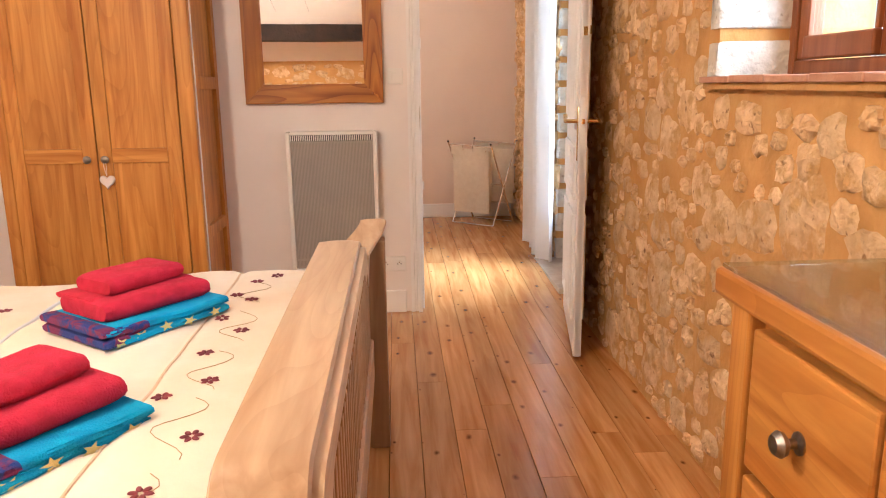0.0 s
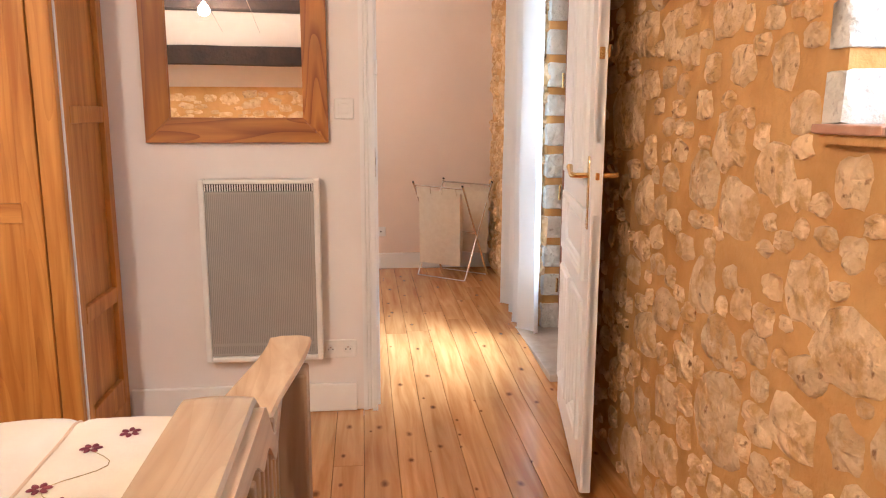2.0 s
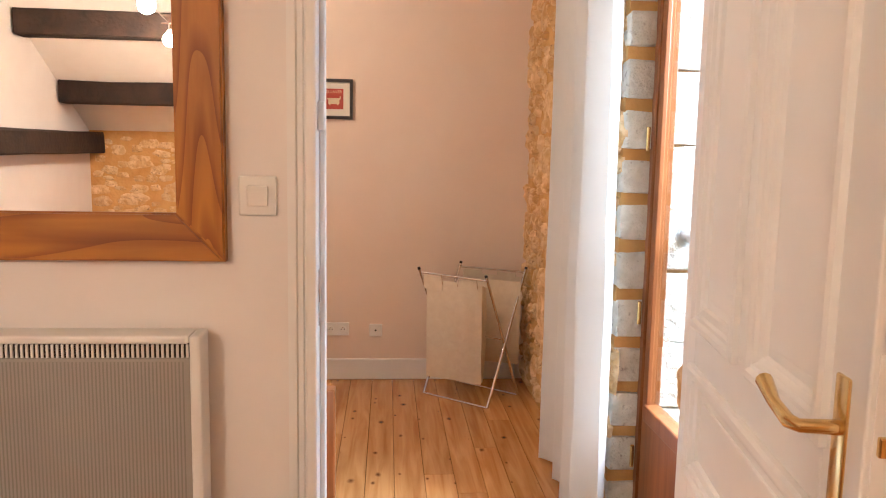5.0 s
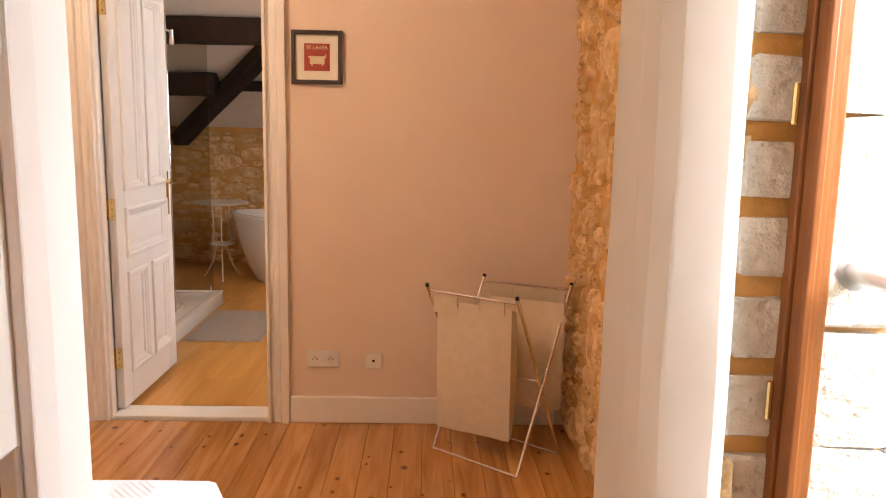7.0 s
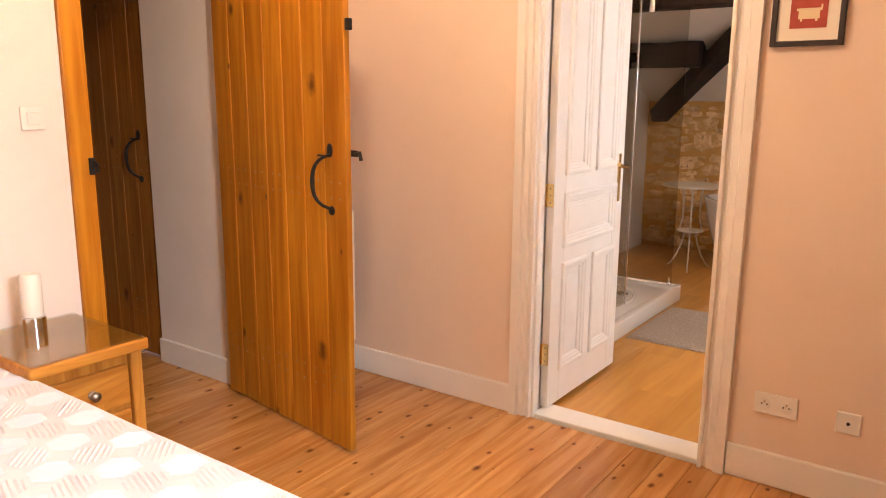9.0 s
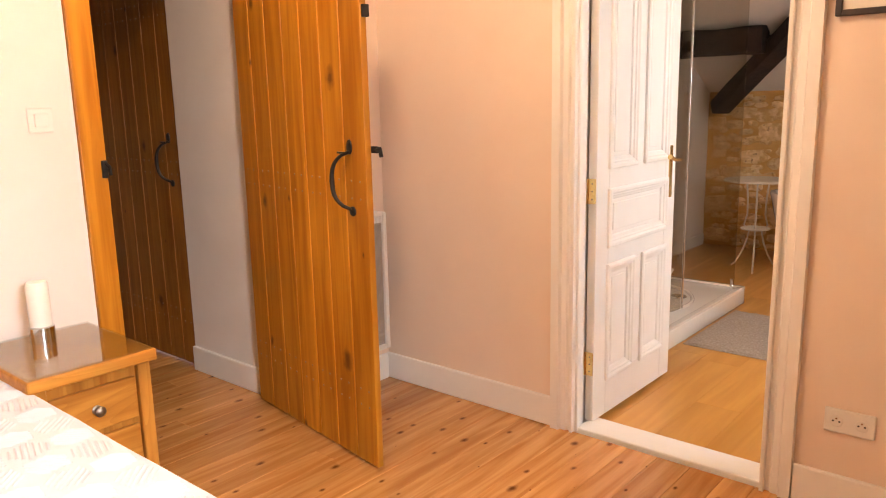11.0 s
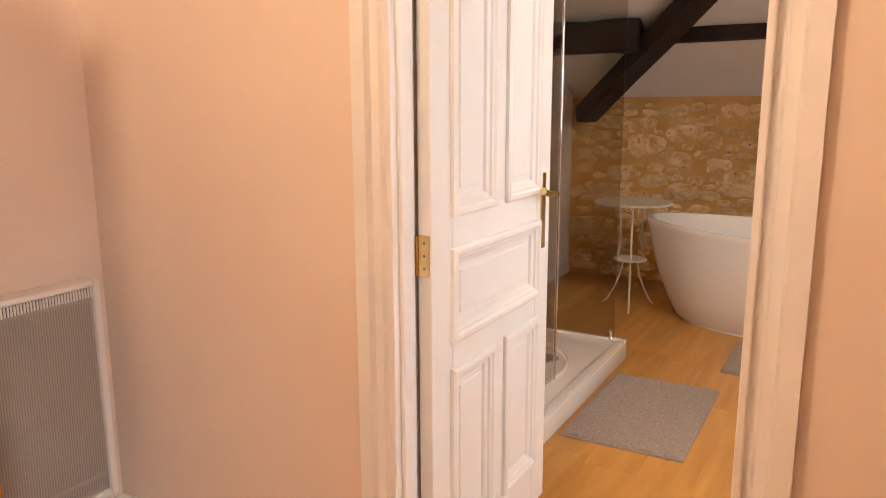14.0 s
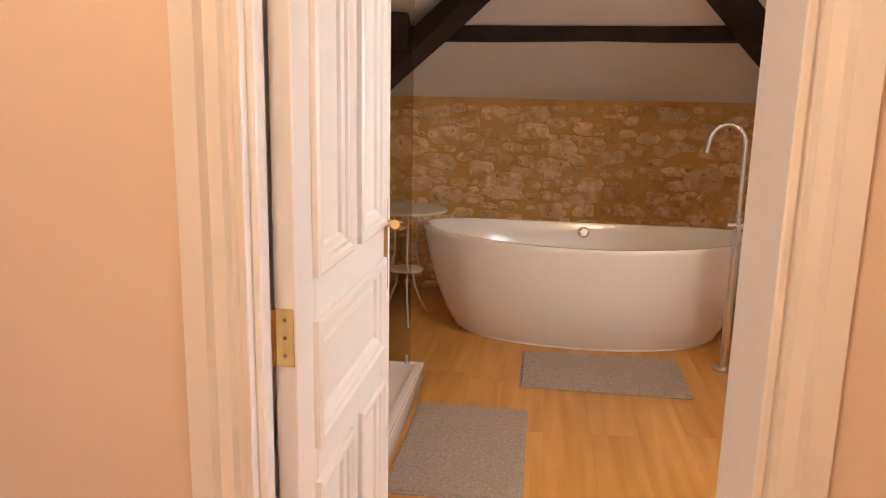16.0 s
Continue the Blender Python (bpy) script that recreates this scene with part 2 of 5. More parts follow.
BROWN_Z = wood("stained_frame", (0.21, 0.065, 0.02), (0.32, 0.11, 0.035), 2, 0.35, vary=0.04)
BROWN_Y = wood("stained_frame_level", (0.16, 0.055, 0.02), (0.25, 0.09, 0.035), 1, 0.35, vary=0.04)
BEAM = material("old_beam", (0.014, 0.006, 0.004), (0.038, 0.018, 0.010), 7, 0.9, 0.7, fine=30, dist=0.012)
CHROME = material("chrome", (0.75, 0.75, 0.76), (0.8, 0.8, 0.8), 5, 0.12, 0, metal=1)
BRASS = material("brass", (0.72, 0.50, 0.20), (0.80, 0.58, 0.26), 20, 0.22, 0.05, metal=1)
PEWTER = material("pewter", (0.22, 0.19, 0.16), (0.34, 0.30, 0.26), 60, 0.4, 0.2, metal=1)
IRON = material("black_iron", (0.015, 0.013, 0.012), (0.035, 0.03, 0.028), 40, 0.55, 0.4, metal=0.6)
DARK = material("dark_gap", (0.012, 0.01, 0.01), (0.02, 0.018, 0.016), 5, 0.8, 0)
ENAMEL = material("white_acrylic", (0.78, 0.73, 0.67), (0.80, 0.75, 0.69), 3, 0.12, 0, coat=0.5)
DUVET = material("cream_quilt", (0.82, 0.69, 0.53), (0.86, 0.77, 0.63), 6, 0.55, 0.35, fine=9, dist=0.02)
BAND = material("quilt_band", (0.72, 0.50, 0.30), (0.78, 0.58, 0.38), 8, 0.5, 0.3, fine=14, dist=0.01)
PIPING = material("quilt_piping", (0.60, 0.62, 0.68), (0.72, 0.72, 0.74), 8, 0.5, 0.1)
FLOWER = material("stitched_flower", (0.14, 0.02, 0.03), (0.24, 0.04, 0.05), 60, 0.7, 0.3)
STEM = material("stitched_stem", (0.42, 0.30, 0.14), (0.50, 0.36, 0.18), 60, 0.7, 0.1)
REDTOWEL = material("red_terry", (0.42, 0.008, 0.03), (0.56, 0.014, 0.05), 30, 0.95, 0.9, fine=260, dist=0.006)
BEACH = material("blue_towel", (0.0, 0.22, 0.48), (0.01, 0.36, 0.62), 14, 0.95, 0.8, fine=260, dist=0.005)
NAVY = material("navy_print", (0.02, 0.04, 0.20), (0.16, 0.02, 0.08), 26, 0.95, 0.8, fine=260, dist=0.005, ramp=(0.45, 0.55))
YELLOW = material("yellow_print", (0.62, 0.50, 0.16), (0.70, 0.62, 0.26), 26, 0.95, 0.8, fine=260, dist=0.005)
COVER = material("white_bedspread", (0.66, 0.67, 0.74), (0.72, 0.73, 0.79), 10, 0.8, 0.3, fine=150)
CANVAS = material("canvas", (0.72, 0.62, 0.48), (0.78, 0.69, 0.55), 30, 0.9, 0.4, fine=300, dist=0.002)
MAT = material("grey_bath_mat", (0.36, 0.29, 0.24), (0.54, 0.46, 0.39), 90, 1.0, 1.0, fine=170, dist=0.012)
GREY = material("perforated_grey", (0.34, 0.31, 0.28), (0.38, 0.35, 0.31), 6, 0.5, 0.2, fine=400)
HOLES = material("grille_holes", (0.26, 0.235, 0.21), (0.29, 0.265, 0.24), 6, 0.8, 0)
SILL = material("terracotta_sill", (0.46, 0.22, 0.13), (0.56, 0.30, 0.19), 18, 0.7, 0.4)
SLAB = material("threshold_slab", (0.42, 0.35, 0.27), (0.52, 0.45, 0.36), 12, 0.7, 0.4)
SHUTTER = material("blue_grey_shutter", (0.28, 0.33, 0.36), (0.34, 0.39, 0.42), 12, 0.6, 0.2)
GALV = material("galvanised_rail", (0.52, 0.53, 0.54), (0.62, 0.63, 0.64), 30, 0.35, 0.2, metal=0.8)
BLACKFRAME = material("black_frame", (0.02, 0.013, 0.012), (0.03, 0.02, 0.018), 20, 0.4, 0.1)
MOUNT = material("cream_mount", (0.78, 0.74, 0.64), (0.8, 0.76, 0.66), 20, 0.8, 0)
POSTER = material("poster_red", (0.36, 0.05, 0.035), (0.42, 0.07, 0.05), 30, 0.7, 0)
INK = material("poster_cream", (0.70, 0.58, 0.38), (0.74, 0.62, 0.42), 30, 0.7, 0)
HEARTM = material("heart_fabric", (0.76, 0.62, 0.55), (0.82, 0.70, 0.62), 40, 0.9, 0.3)
LAMPGLASS = material("opal_glass", (0.84, 0.80, 0.74), (0.86, 0.82, 0.76), 5, 0.25, 0)
GRASS = material("grass", (0.05, 0.10, 0.015), (0.12, 0.19, 0.035), 3, 0.9, 0.8, fine=20, dist=0.05)
LEAF = material("foliage", (0.035, 0.085, 0.012), (0.10, 0.17, 0.03), 3, 0.8, 0.3, vary=0.3)
BARK = material("bark", (0.08, 0.05, 0.03), (0.14, 0.10, 0.07), 12, 0.9, 0.6)
PANE = glass_material("window_glass", (0.97, 0.99, 0.99))
SCREEN = glass_material("shower_glass", (0.84, 0.81, 0.76), gloss=0.02)
TOPGLASS = glass_material("top_glass", (0.88, 0.92, 0.90), gloss=0.07)
MIRROR = material("mirror", (0.93, 0.93, 0.92), (0.93, 0.93, 0.92), 5, 0.0, 0, metal=1)
BULB = bpy.data.materials.new("bulb_glow")
BULB.use_nodes = True
BULB.node_tree.nodes["Principled BSDF"].inputs["Emission Color"].default_value = (1, 0.85, 0.6, 1)
BULB.node_tree.nodes["Principled BSDF"].inputs["Emission Strength"].default_value = 25


# a woven curtain that lets daylight through
def curtain_material():
    m = material("curtain_linen", (0.80, 0.78, 0.75), (0.85, 0.83, 0.80), 8, 0.9, 0.3, fine=350, dist=0.002)
    t = m.node_tree
    b = t.nodes["Principled BSDF"]
    tl, mix = t.nodes.new("ShaderNodeBsdfTranslucent"), t.nodes.new("ShaderNodeMixShader")
    tl.inputs[0].default_value = (0.85, 0.85, 0.83, 1)
    mix.inputs[0].default_value = 0.45
    t.links.new(b.outputs[0], mix.inputs[1])
    t.links.new(tl.outputs[0], mix.inputs[2])
    t.links.new(mix.outputs[0], t.nodes["Material Output"].inputs["Surface"])
    return m


LINEN = curtain_material()


# ---- building helpers ----
def bx(x0, x1, y0, y1, z0, z1, bevel=0.0, seg=2):
    bm = bmesh.new()
    bmesh.ops.create_cube(bm, size=1.0)
    for v in bm.verts:
        v.co = Vector(((x0 + x1) / 2 + v.co.x * (x1 - x0), (y0 + y1) / 2 + v.co.y * (y1 - y0), (z0 + z1) / 2 + v.co.z * (z1 - z0)))
    if bevel:
        bmesh.ops.bevel(bm, geom=bm.edges[:], offset=bevel, segments=seg, affect="EDGES", profile=0.5)
    return bm


def merge(*bms):
    out = bms[0]
    for other in bms[1:]:
        me = bpy.data.meshes.new("join")
        other.to_mesh(me)
        out.from_mesh(me)
        bpy.data.meshes.remove(me)
        other.free()
    return out


def moved(bm, m):
    bm.transform(m)
    return bm


def tube(points, r, seg=10, closed=False):
    """A round bar along a line of points; r may be one radius or one for each point."""
    pts = [Vector(p) for p in points]
    bm, rings = bmesh.new(), []
    up = Vector((0.13, 0.27, 0.95))
    for i, p in enumerate(pts):
        a = pts[i - 1] if i or closed else p
        b = pts[(i + 1) % len(pts)] if i < len(pts) - 1 or closed else p
        d = (b - a).normalized()
        s = d.cross(up)
        s = s.normalized() if s.length > 1e-3 else d.orthogonal().normalized()
        q = s.cross(d)
        rr = r[i] if isinstance(r, (list, tuple)) else r
        rings.append([bm.verts.new(p + rr * (math.cos(2 * math.pi * k / seg) * s + math.sin(2 * math.pi * k / seg) * q)) for k in range(seg)])
    last = len(rings) if closed else len(rings) - 1
    for i in range(last):
        a, b = rings[i], rings[(i + 1) % len(rings)]
        for k in range(seg):
            bm.faces.new((a[k], a[(k + 1) % seg], b[(k + 1) % seg], b[k]))
    if not closed:
        bm.faces.new(rings[0][::-1])
        bm.faces.new(rings[-1])
    bmesh.ops.recalc_face_normals(bm, faces=bm.faces[:])
    return bm


def lathe(profile, seg=28, sx=1.0, sy=1.0):
    """Turned shape from (radius, height) pairs."""
    bm, rings = bmesh.new(), []
    for r, z in profile:
        rings.append([bm.verts.new((sx * r * math.cos(2 * math.pi * k / seg), sy * r * math.sin(2 * math.pi * k / seg), z)) for k in range(seg)])
    for a, b in zip(rings, rings[1:]):
        for k in range(seg):
            bm.faces.new((a[k], a[(k + 1) % seg], b[(k + 1) % seg], b[k]))
    bm.faces.new(rings[0][::-1])
    bm.faces.new(rings[-1])
    bmesh.ops.remove_doubles(bm, verts=bm.verts[:], dist=1e-5)
    bmesh.ops.recalc_face_normals(bm, faces=bm.faces[:])
    return bm


def beam(p, q, w, h, wob=0.006, n=8):
    """A hewn timber from p to q, w wide and h deep, uneven along its length."""
    p, q = Vector(p), Vector(q)
    d = (q - p).normalized()
    s = d.cross(Vector((0, 0, 1))).normalized()
    u = s.cross(d)
    bm, rings = bmesh.new(), []
    c = 0.16
    outline = ((-1, -1 + c), (-1 + c, -1), (1 - c, -1), (1, -1 + c), (1, 1 - c), (1 - c, 1), (-1 + c, 1), (-1, 1 - c))
    for i in range(n + 1):
        o = p.lerp(q, i / n)
        rings.append([bm.verts.new(o + s * (a * w / 2 + random.uniform(-wob, wob)) + u * (b * h / 2 + random.uniform(-wob, wob))) for a, b in outline])
    for a, b in zip(rings, rings[1:]):
        for k in range(8):
            bm.faces.new((a[k], a[(k + 1) % 8], b[(k + 1) % 8], b[k]))
    bm.faces.new(rings[0][::-1])
    bm.faces.new(rings[-1])
    bmesh.ops.recalc_face_normals(bm, faces=bm.faces[:])
    return bm


def mesh_of(bm, mat, smooth=False, name="mesh"):
    me = bpy.data.meshes.new(name)
    bm.to_mesh(me)
    bm.free()
    me.materials.append(mat)
    if smooth:
        for p in me.polygons:
            p.use_smooth = True
        me.set_sharp_from_angle(angle=radians(40))
    return me


def part(name, bm, mat, parent, label="", smooth=False):
    ob = new(name, mesh_of(bm, mat, smooth, name))
    ob.parent = parent
    return tagged(ob, label)


def solid(name, bm, mat, label, category="", kind="structure", smooth=False, group=""):
    return tagged(new(name, mesh_of(bm, mat, smooth, name)), label, category, group, kind)


def thing(name, x, y, z, label, category, rz=0.0, group="", kind=""):
    ob = new(name)
    ob.empty_display_size = 0.1
    ob.matrix_world = pose(x, y, z, 0, 0, rz)
    return tagged(ob, label, category, group, kind)


# ---- structure ----
BF = -0.04      # the bedroom floor has sunk a little below the landing


def floor_z(y):
    return BF if y < 4.2 else BF * max(0.0, (4.9 - y) / 0.7)


solid("floor_base", bx(-4.6, 0.98, -2.2, 6.95, -0.3, -0.075), DARK, "dark boarding under the planks", "floor")
bath_floor = solid("floor_bathroom", bx(-2.3, 0.95, 6.95, 11.0, -0.3, -0.004), DARK, "oak laminate planks", "floor")
solid("ceiling_flat", bx(-4.6, 1.4, -0.2, 8.6, 2.62, 2.75), CEIL, "white plastered ceiling", "ceiling")


def slope(name, y0, z0, y1, z1, x0, x1):
    bm = bmesh.new()
    vs = [bm.verts.new(p) for p in ((x0, y0, z0), (x1, y0, z0), (x1, y1, z1), (x0, y1, z1),
                                    (x0, y0, z0 + 0.15), (x1, y0, z0 + 0.15), (x1, y1, z1 + 0.15), (x0, y1, z1 + 0.15))]
    for f in ((0, 1, 2, 3), (7, 6, 5, 4), (0, 4, 5, 1), (1, 5, 6, 2), (2, 6, 7, 3), (3, 7, 4, 0)):
        bm.faces.new([vs[i] for i in f])
    bmesh.ops.recalc_face_normals(bm, faces=bm.faces[:])
    solid(name, bm, CEIL, "white plastered slope under the roof", "ceiling")


slope("ceiling_slope_bathroom", 11.1, 1.245, 8.55, 2.66, -2.4, 1.2)
slope("ceiling_slope_bedroom", -2.2, 1.38, -0.14, 2.64, -4.6, 1.4)

# wall between bedroom and landing, with its doorway
DX0, DX1, DH = -0.03, 0.87, 2.06
solid("wall_bedroom_north", merge(bx(-4.4, DX0, 4.13, 4.20, -0.1, 2.64), bx(DX1, 1.3, 4.13, 4.20, -0.1, 2.64), bx(DX0, DX1, 4.13, 4.20, DH, 2.64)),
      PAINT, "white painted wall with a doorway", "wall")
solid("wall_landing_south", merge(bx(-4.4, DX0, 4.202, 4.26, -0.1, 2.64), bx(DX1, 1.3, 4.202, 4.26, -0.1, 2.64), bx(DX0, DX1, 4.202, 4.26, DH, 2.64)),
      PEACH, "warm white painted wall with a doorway", "wall")
# wall between landing and bathroom
BX0, BX1 = -1.135, -0.395
solid("wall_landing_north", merge(bx(-2.4, BX0, 6.89, 6.95, -0.1, 2.64), bx(BX1, 1.3, 6.89, 6.95, -0.1, 2.64), bx(BX0, BX1, 6.89, 6.95, DH, 2.64)),
      PEACH, "warm white painted wall with a bathroom doorway", "wall")
solid("wall_bathroom_south", merge(bx(-2.4, BX0, 6.952, 7.02, -0.1, 2.64), bx(BX1, 1.3, 6.952, 7.02, -0.1, 2.64), bx(BX0, BX1, 6.952, 7.02, DH, 2.64)),
      PAINT, "white painted bathroom wall", "wall")
solid("wall_bathroom_west", bx(-2.36, -2.2, 7.02, 11.0, -0.1, 2.64), PAINT, "white painted bathroom wall", "wall")
solid("wall_bathroom_east", merge(bx(0.85, 1.0, 7.02, 7.28, -0.1, 2.64), bx(0.85, 1.0, 8.16, 11.0, -0.1, 2.64), bx(0.85, 1.0, 7.28, 8.16, -0.1, 0.92), bx(0.85, 1.0, 7.28, 8.16, 1.92, 2.64)), PAINT, "white painted bathroom wall", "wall")
solid("wall_landing_west", merge(bx(-2.36, -2.25, 4.26, 5.57, -0.1, 2.64), bx(-2.36, -2.25, 5.57, 6.372, 2.06, 2.64)),
      PAINT, "white painted wall behind the bed", "wall")
solid("wall_nook", bx(-2.36, -2.15, 6.372, 6.89, -0.1, 2.64), PEACH, "warm white wall behind the radiator", "wall")
solid("wall_passage_north", merge(bx(-3.0, -2.16, 6.37, 6.48, -0.1, 2.64), bx(-4.4, -3.92, 6.37, 6.48, -0.1, 2.64), bx(-3.92, -3.0, 6.37, 6.48, 2.03, 2.64)),
      PAINT, "white painted passage wall", "wall")
solid("wall_passage_end", bx(-4.55, -4.4, 4.26, 6.5, -0.1, 2.64), PAINT, "white painted passage wall", "wall")
solid("wall_bedroom_west", bx(-2.95, -2.80, -2.1, 4.13, -0.1, 2.64), PAINT, "white painted bedroom wall", "wall")


def trim_box(name, bm, label="white painted skirting board", category="skirting"):
    return solid(name, bm, GLOSS, label, category)


def board(x0, x1, y0, y1, z0, z1):
    return merge(bx(x0, x1, y0, y1, z0, z1, 0.006))


trim_box("baseboard", board(-0.308, 0.90, 6.872, 6.889, 0.0, 0.125))
trim_box("baseboard", board(-2.15, -1.222, 6.872, 6.889, 0.0, 0.125))
trim_box("baseboard", board(-2.149, -2.132, 6.39, 6.871, 0.0, 0.125))
trim_box("baseboard", board(-3.0, -2.17, 6.352, 6.369, 0.0, 0.125))
trim_box("baseboard", board(-1.03, -0.10, 4.112, 4.129, BF, 0.085))
trim_box("baseboard", board(-2.249, -2.232, 4.27, 5.56, 0.0, 0.125))


MOULDING = ((1.0, 0.0), (1.0, 0.028), (0.60, 0.028), (0.52, 0.014), (0.28, 0.014), (0.20, 0.006), (0.0, 0.006), (0.0, 0.0))


def architrave(side, xa, xb, y, zlo, ztop, w=0.086):
    """A moulded door surround: two uprights and a head; side is the way its face looks along y."""
    def run(points):
        bm = bmesh.new()
        rings = [[bm.verts.new(p) for p in ring] for ring in points]
        for a, b in zip(rings, rings[1:]):
            for k in range(len(a)):
                bm.faces.new((a[k], a[(k + 1) % len(a)], b[(k + 1) % len(a)], b[k]))
        bm.faces.new(rings[0][::-1])
        bm.faces.new(rings[-1])
        bmesh.ops.recalc_face_normals(bm, faces=bm.faces[:])
        return bm
    prof = [(e * w, y + side * p * min(1.0, w / 0.086)) for e, p in MOULDING]
    return merge(run([[(xa - e, q, zlo) for e, q in prof], [(xa - e, q, ztop + e) for e, q in prof]]),
                 run([[(xb + e, q, zlo) for e, q in prof], [(xb + e, q, ztop + e) for e, q in prof]]),
                 run([[(xa - e, q, ztop + e) for e, q in prof], [(xb + e, q, ztop + e) for e, q in prof]]))


trim_box("trim_bathroom_door", architrave(-1, BX0, BX1, 6.889, 0, DH), "white painted moulded door surround", "door frame")
trim_box("trim_bedroom_door", architrave(-1, DX0, DX1, 4.129, BF, DH, 0.042), "white painted door surround", "door frame")
trim_box("trim_landing_door", architrave(1, DX0, DX1, 4.261, 0, DH), "white painted door surround", "door frame")
# door linings with their stops
# the strip from x 0.806 is added to block daylight leaking past the hinge
trim_box("trim_lining", merge(bx(DX0 - 0.004, DX0 + 0.018, 4.10, 4.29, BF, DH, 0.003), bx(DX0 + 0.018, DX0 + 0.03, 4.17, 4.21, BF, DH, 0.003),
         bx(DX1 - 0.018, DX1 + 0.004, 4.131, 4.29, BF, DH, 0.003), bx(0.806, DX1 + 0.004, 4.092, 4.13, BF, DH, 0.003), bx(DX0 + 0.018, DX1 - 0.018, 4.12, 4.265, DH - 0.018, DH, 0.003)), "white door lining with a stop", "door frame")
trim_box("trim_bath_lining", merge(bx(BX0 - 0.004, BX0 + 0.010, 6.868, 6.961, 0, DH, 0.003), bx(BX0 + 0.009, BX0 + 0.022, 6.889, 6.925, 0, DH, 0.005), bx(BX1 - 0.010, BX1 + 0.004, 6.862, 7.05, 0, DH, 0.003),
         bx(BX0 + 0.012, BX1 - 0.015, 6.885, 7.03, DH - 0.015, DH, 0.003)), "white door lining with a stop", "door frame")
trim_box("threshold", bx(BX0 + 0.012, BX1 - 0.015, 6.90, 7.04, -0.02, 0.014, 0.006), "white painted threshold strip", "threshold")


# ---- rubble stone ----
def stone_mesh(mat, depth, corners=10, square=0.0):
    """One jagged rubble stone a metre across, standing off its wall along +x."""
    bm = bmesh.new()
    rings = [[], [], []]
    turn, seed = random.uniform(0, 6.28), random.uniform(0, 50)
    for k in range(corners):
        a = turn + 2 * math.pi * k / corners
        c, s = math.cos(a), math.sin(a)
        r = 0.5 * (1.0 + 0.28 * noise.noise(Vector((1.1 * c, 1.1 * s, seed))) + random.uniform(-0.11, 0.11)) / max(abs(c), abs(s)) ** (0.4 + square)
        for ring, f, x in ((0, 1.0, -0.25), (1, random.uniform(0.84, 0.97), random.uniform(0.35, 0.85)), (2, random.uniform(0.45, 0.66), random.uniform(0.6, 1.25))):
            rings[ring].append(bm.verts.new((depth * x, r * c * f, r * s * f)))
    mid = bm.verts.new((depth * random.uniform(0.6, 1.3), random.uniform(-0.1, 0.1), random.uniform(-0.1, 0.1)))
    for k in range(corners):
        j = (k + 1) % corners
        for a, b in zip(rings, rings[1:]):
            bm.faces.new((a[k], a[j], b[j], b[k]))
        bm.faces.new((rings[2][k], rings[2][j], mid))
    bmesh.ops.recalc_face_normals(bm, faces=bm.faces[:])
    return mesh_of(bm, mat, True, "stone")


RUBBLE = [stone_mesh(STONE, 1.0, random.choice((15, 17, 19))) for _ in range(40)]


def lay_stones(host, place, width, height, sizes, limit, flat=1.5, holes=(), seed=1, depth=0.014, near=None, tries=3200, gap=0.012):
    """Scatters stones over a wall, large ones first. place(u, v) gives the pose of a stone at u along and v up the wall."""
    rnd = random.Random(seed)
    done, made, rest = [], 0, []
    for size, count in sizes:
        put = 0
        for _ in range(tries):
            if put >= count:
                break
            w = size * rnd.uniform(0.8, 1.3)
            h = w / rnd.uniform(flat * 0.75, flat * 1.35)
            u, v = rnd.uniform(0, width), rnd.uniform(h / 2, height - h * 0.4)
            if any(a - w * 0.35 < u < b + w * 0.35 and c - h * 0.35 < v < d + h * 0.35 for a, b, c, d in holes):
                continue
            if any(((u - a) / (w / 2 + b / 2 + gap)) ** 2 + ((v - c) / (h / 2 + d / 2 + gap)) ** 2 < 0.74 for a, b, c, d in done):
                continue
            done.append((u, w, v, h))
            put += 1
            me = RUBBLE[rnd.randrange(len(RUBBLE))]
            m = place(u, v) @ pose(0, 0, 0, rnd.uniform(-9, 9)) @ Matrix.Diagonal((depth * rnd.uniform(0.6, 1.4), w, h, 1))
            if made < limit and (near is None or near(u, v)):
                ob = new("stone", me)
                ob.parent, ob.matrix_local = host, m
                made += 1
            else:
                rest.append((me, m))
    if rest:
        bm = bmesh.new()
        for me, m in rest:
            tmp = me.copy()
            tmp.transform(m)
            bm.from_mesh(tmp)
            bpy.data.meshes.remove(tmp)
        ob = part("stones", bm, STONE, host, "far rubble stones", True)
        tagged(ob, kind="stuff")


def rough_wall(name, boxes, label, mat=MORTAR):
    return solid(name, merge(*boxes), mat, label, "stone wall")


# bedroom stone wall with a window
WY0, WY1, WZ0, WZ1 = 1.40, 2.38, 1.20, 2.02
wall_be = rough_wall("wall_bedroom_east", [bx(0.83, 1.3, -2.2, WY0, -0.1, 2.64), bx(0.83, 1.3, WY1, 4.13, -0.1, 2.64),
                     bx(0.83, 1.3, WY0, WY1, -0.1, WZ0 - 0.03), bx(0.83, 1.3, WY0, WY1, WZ1, 2.64)], "rubble limestone wall pointed in ochre mortar")
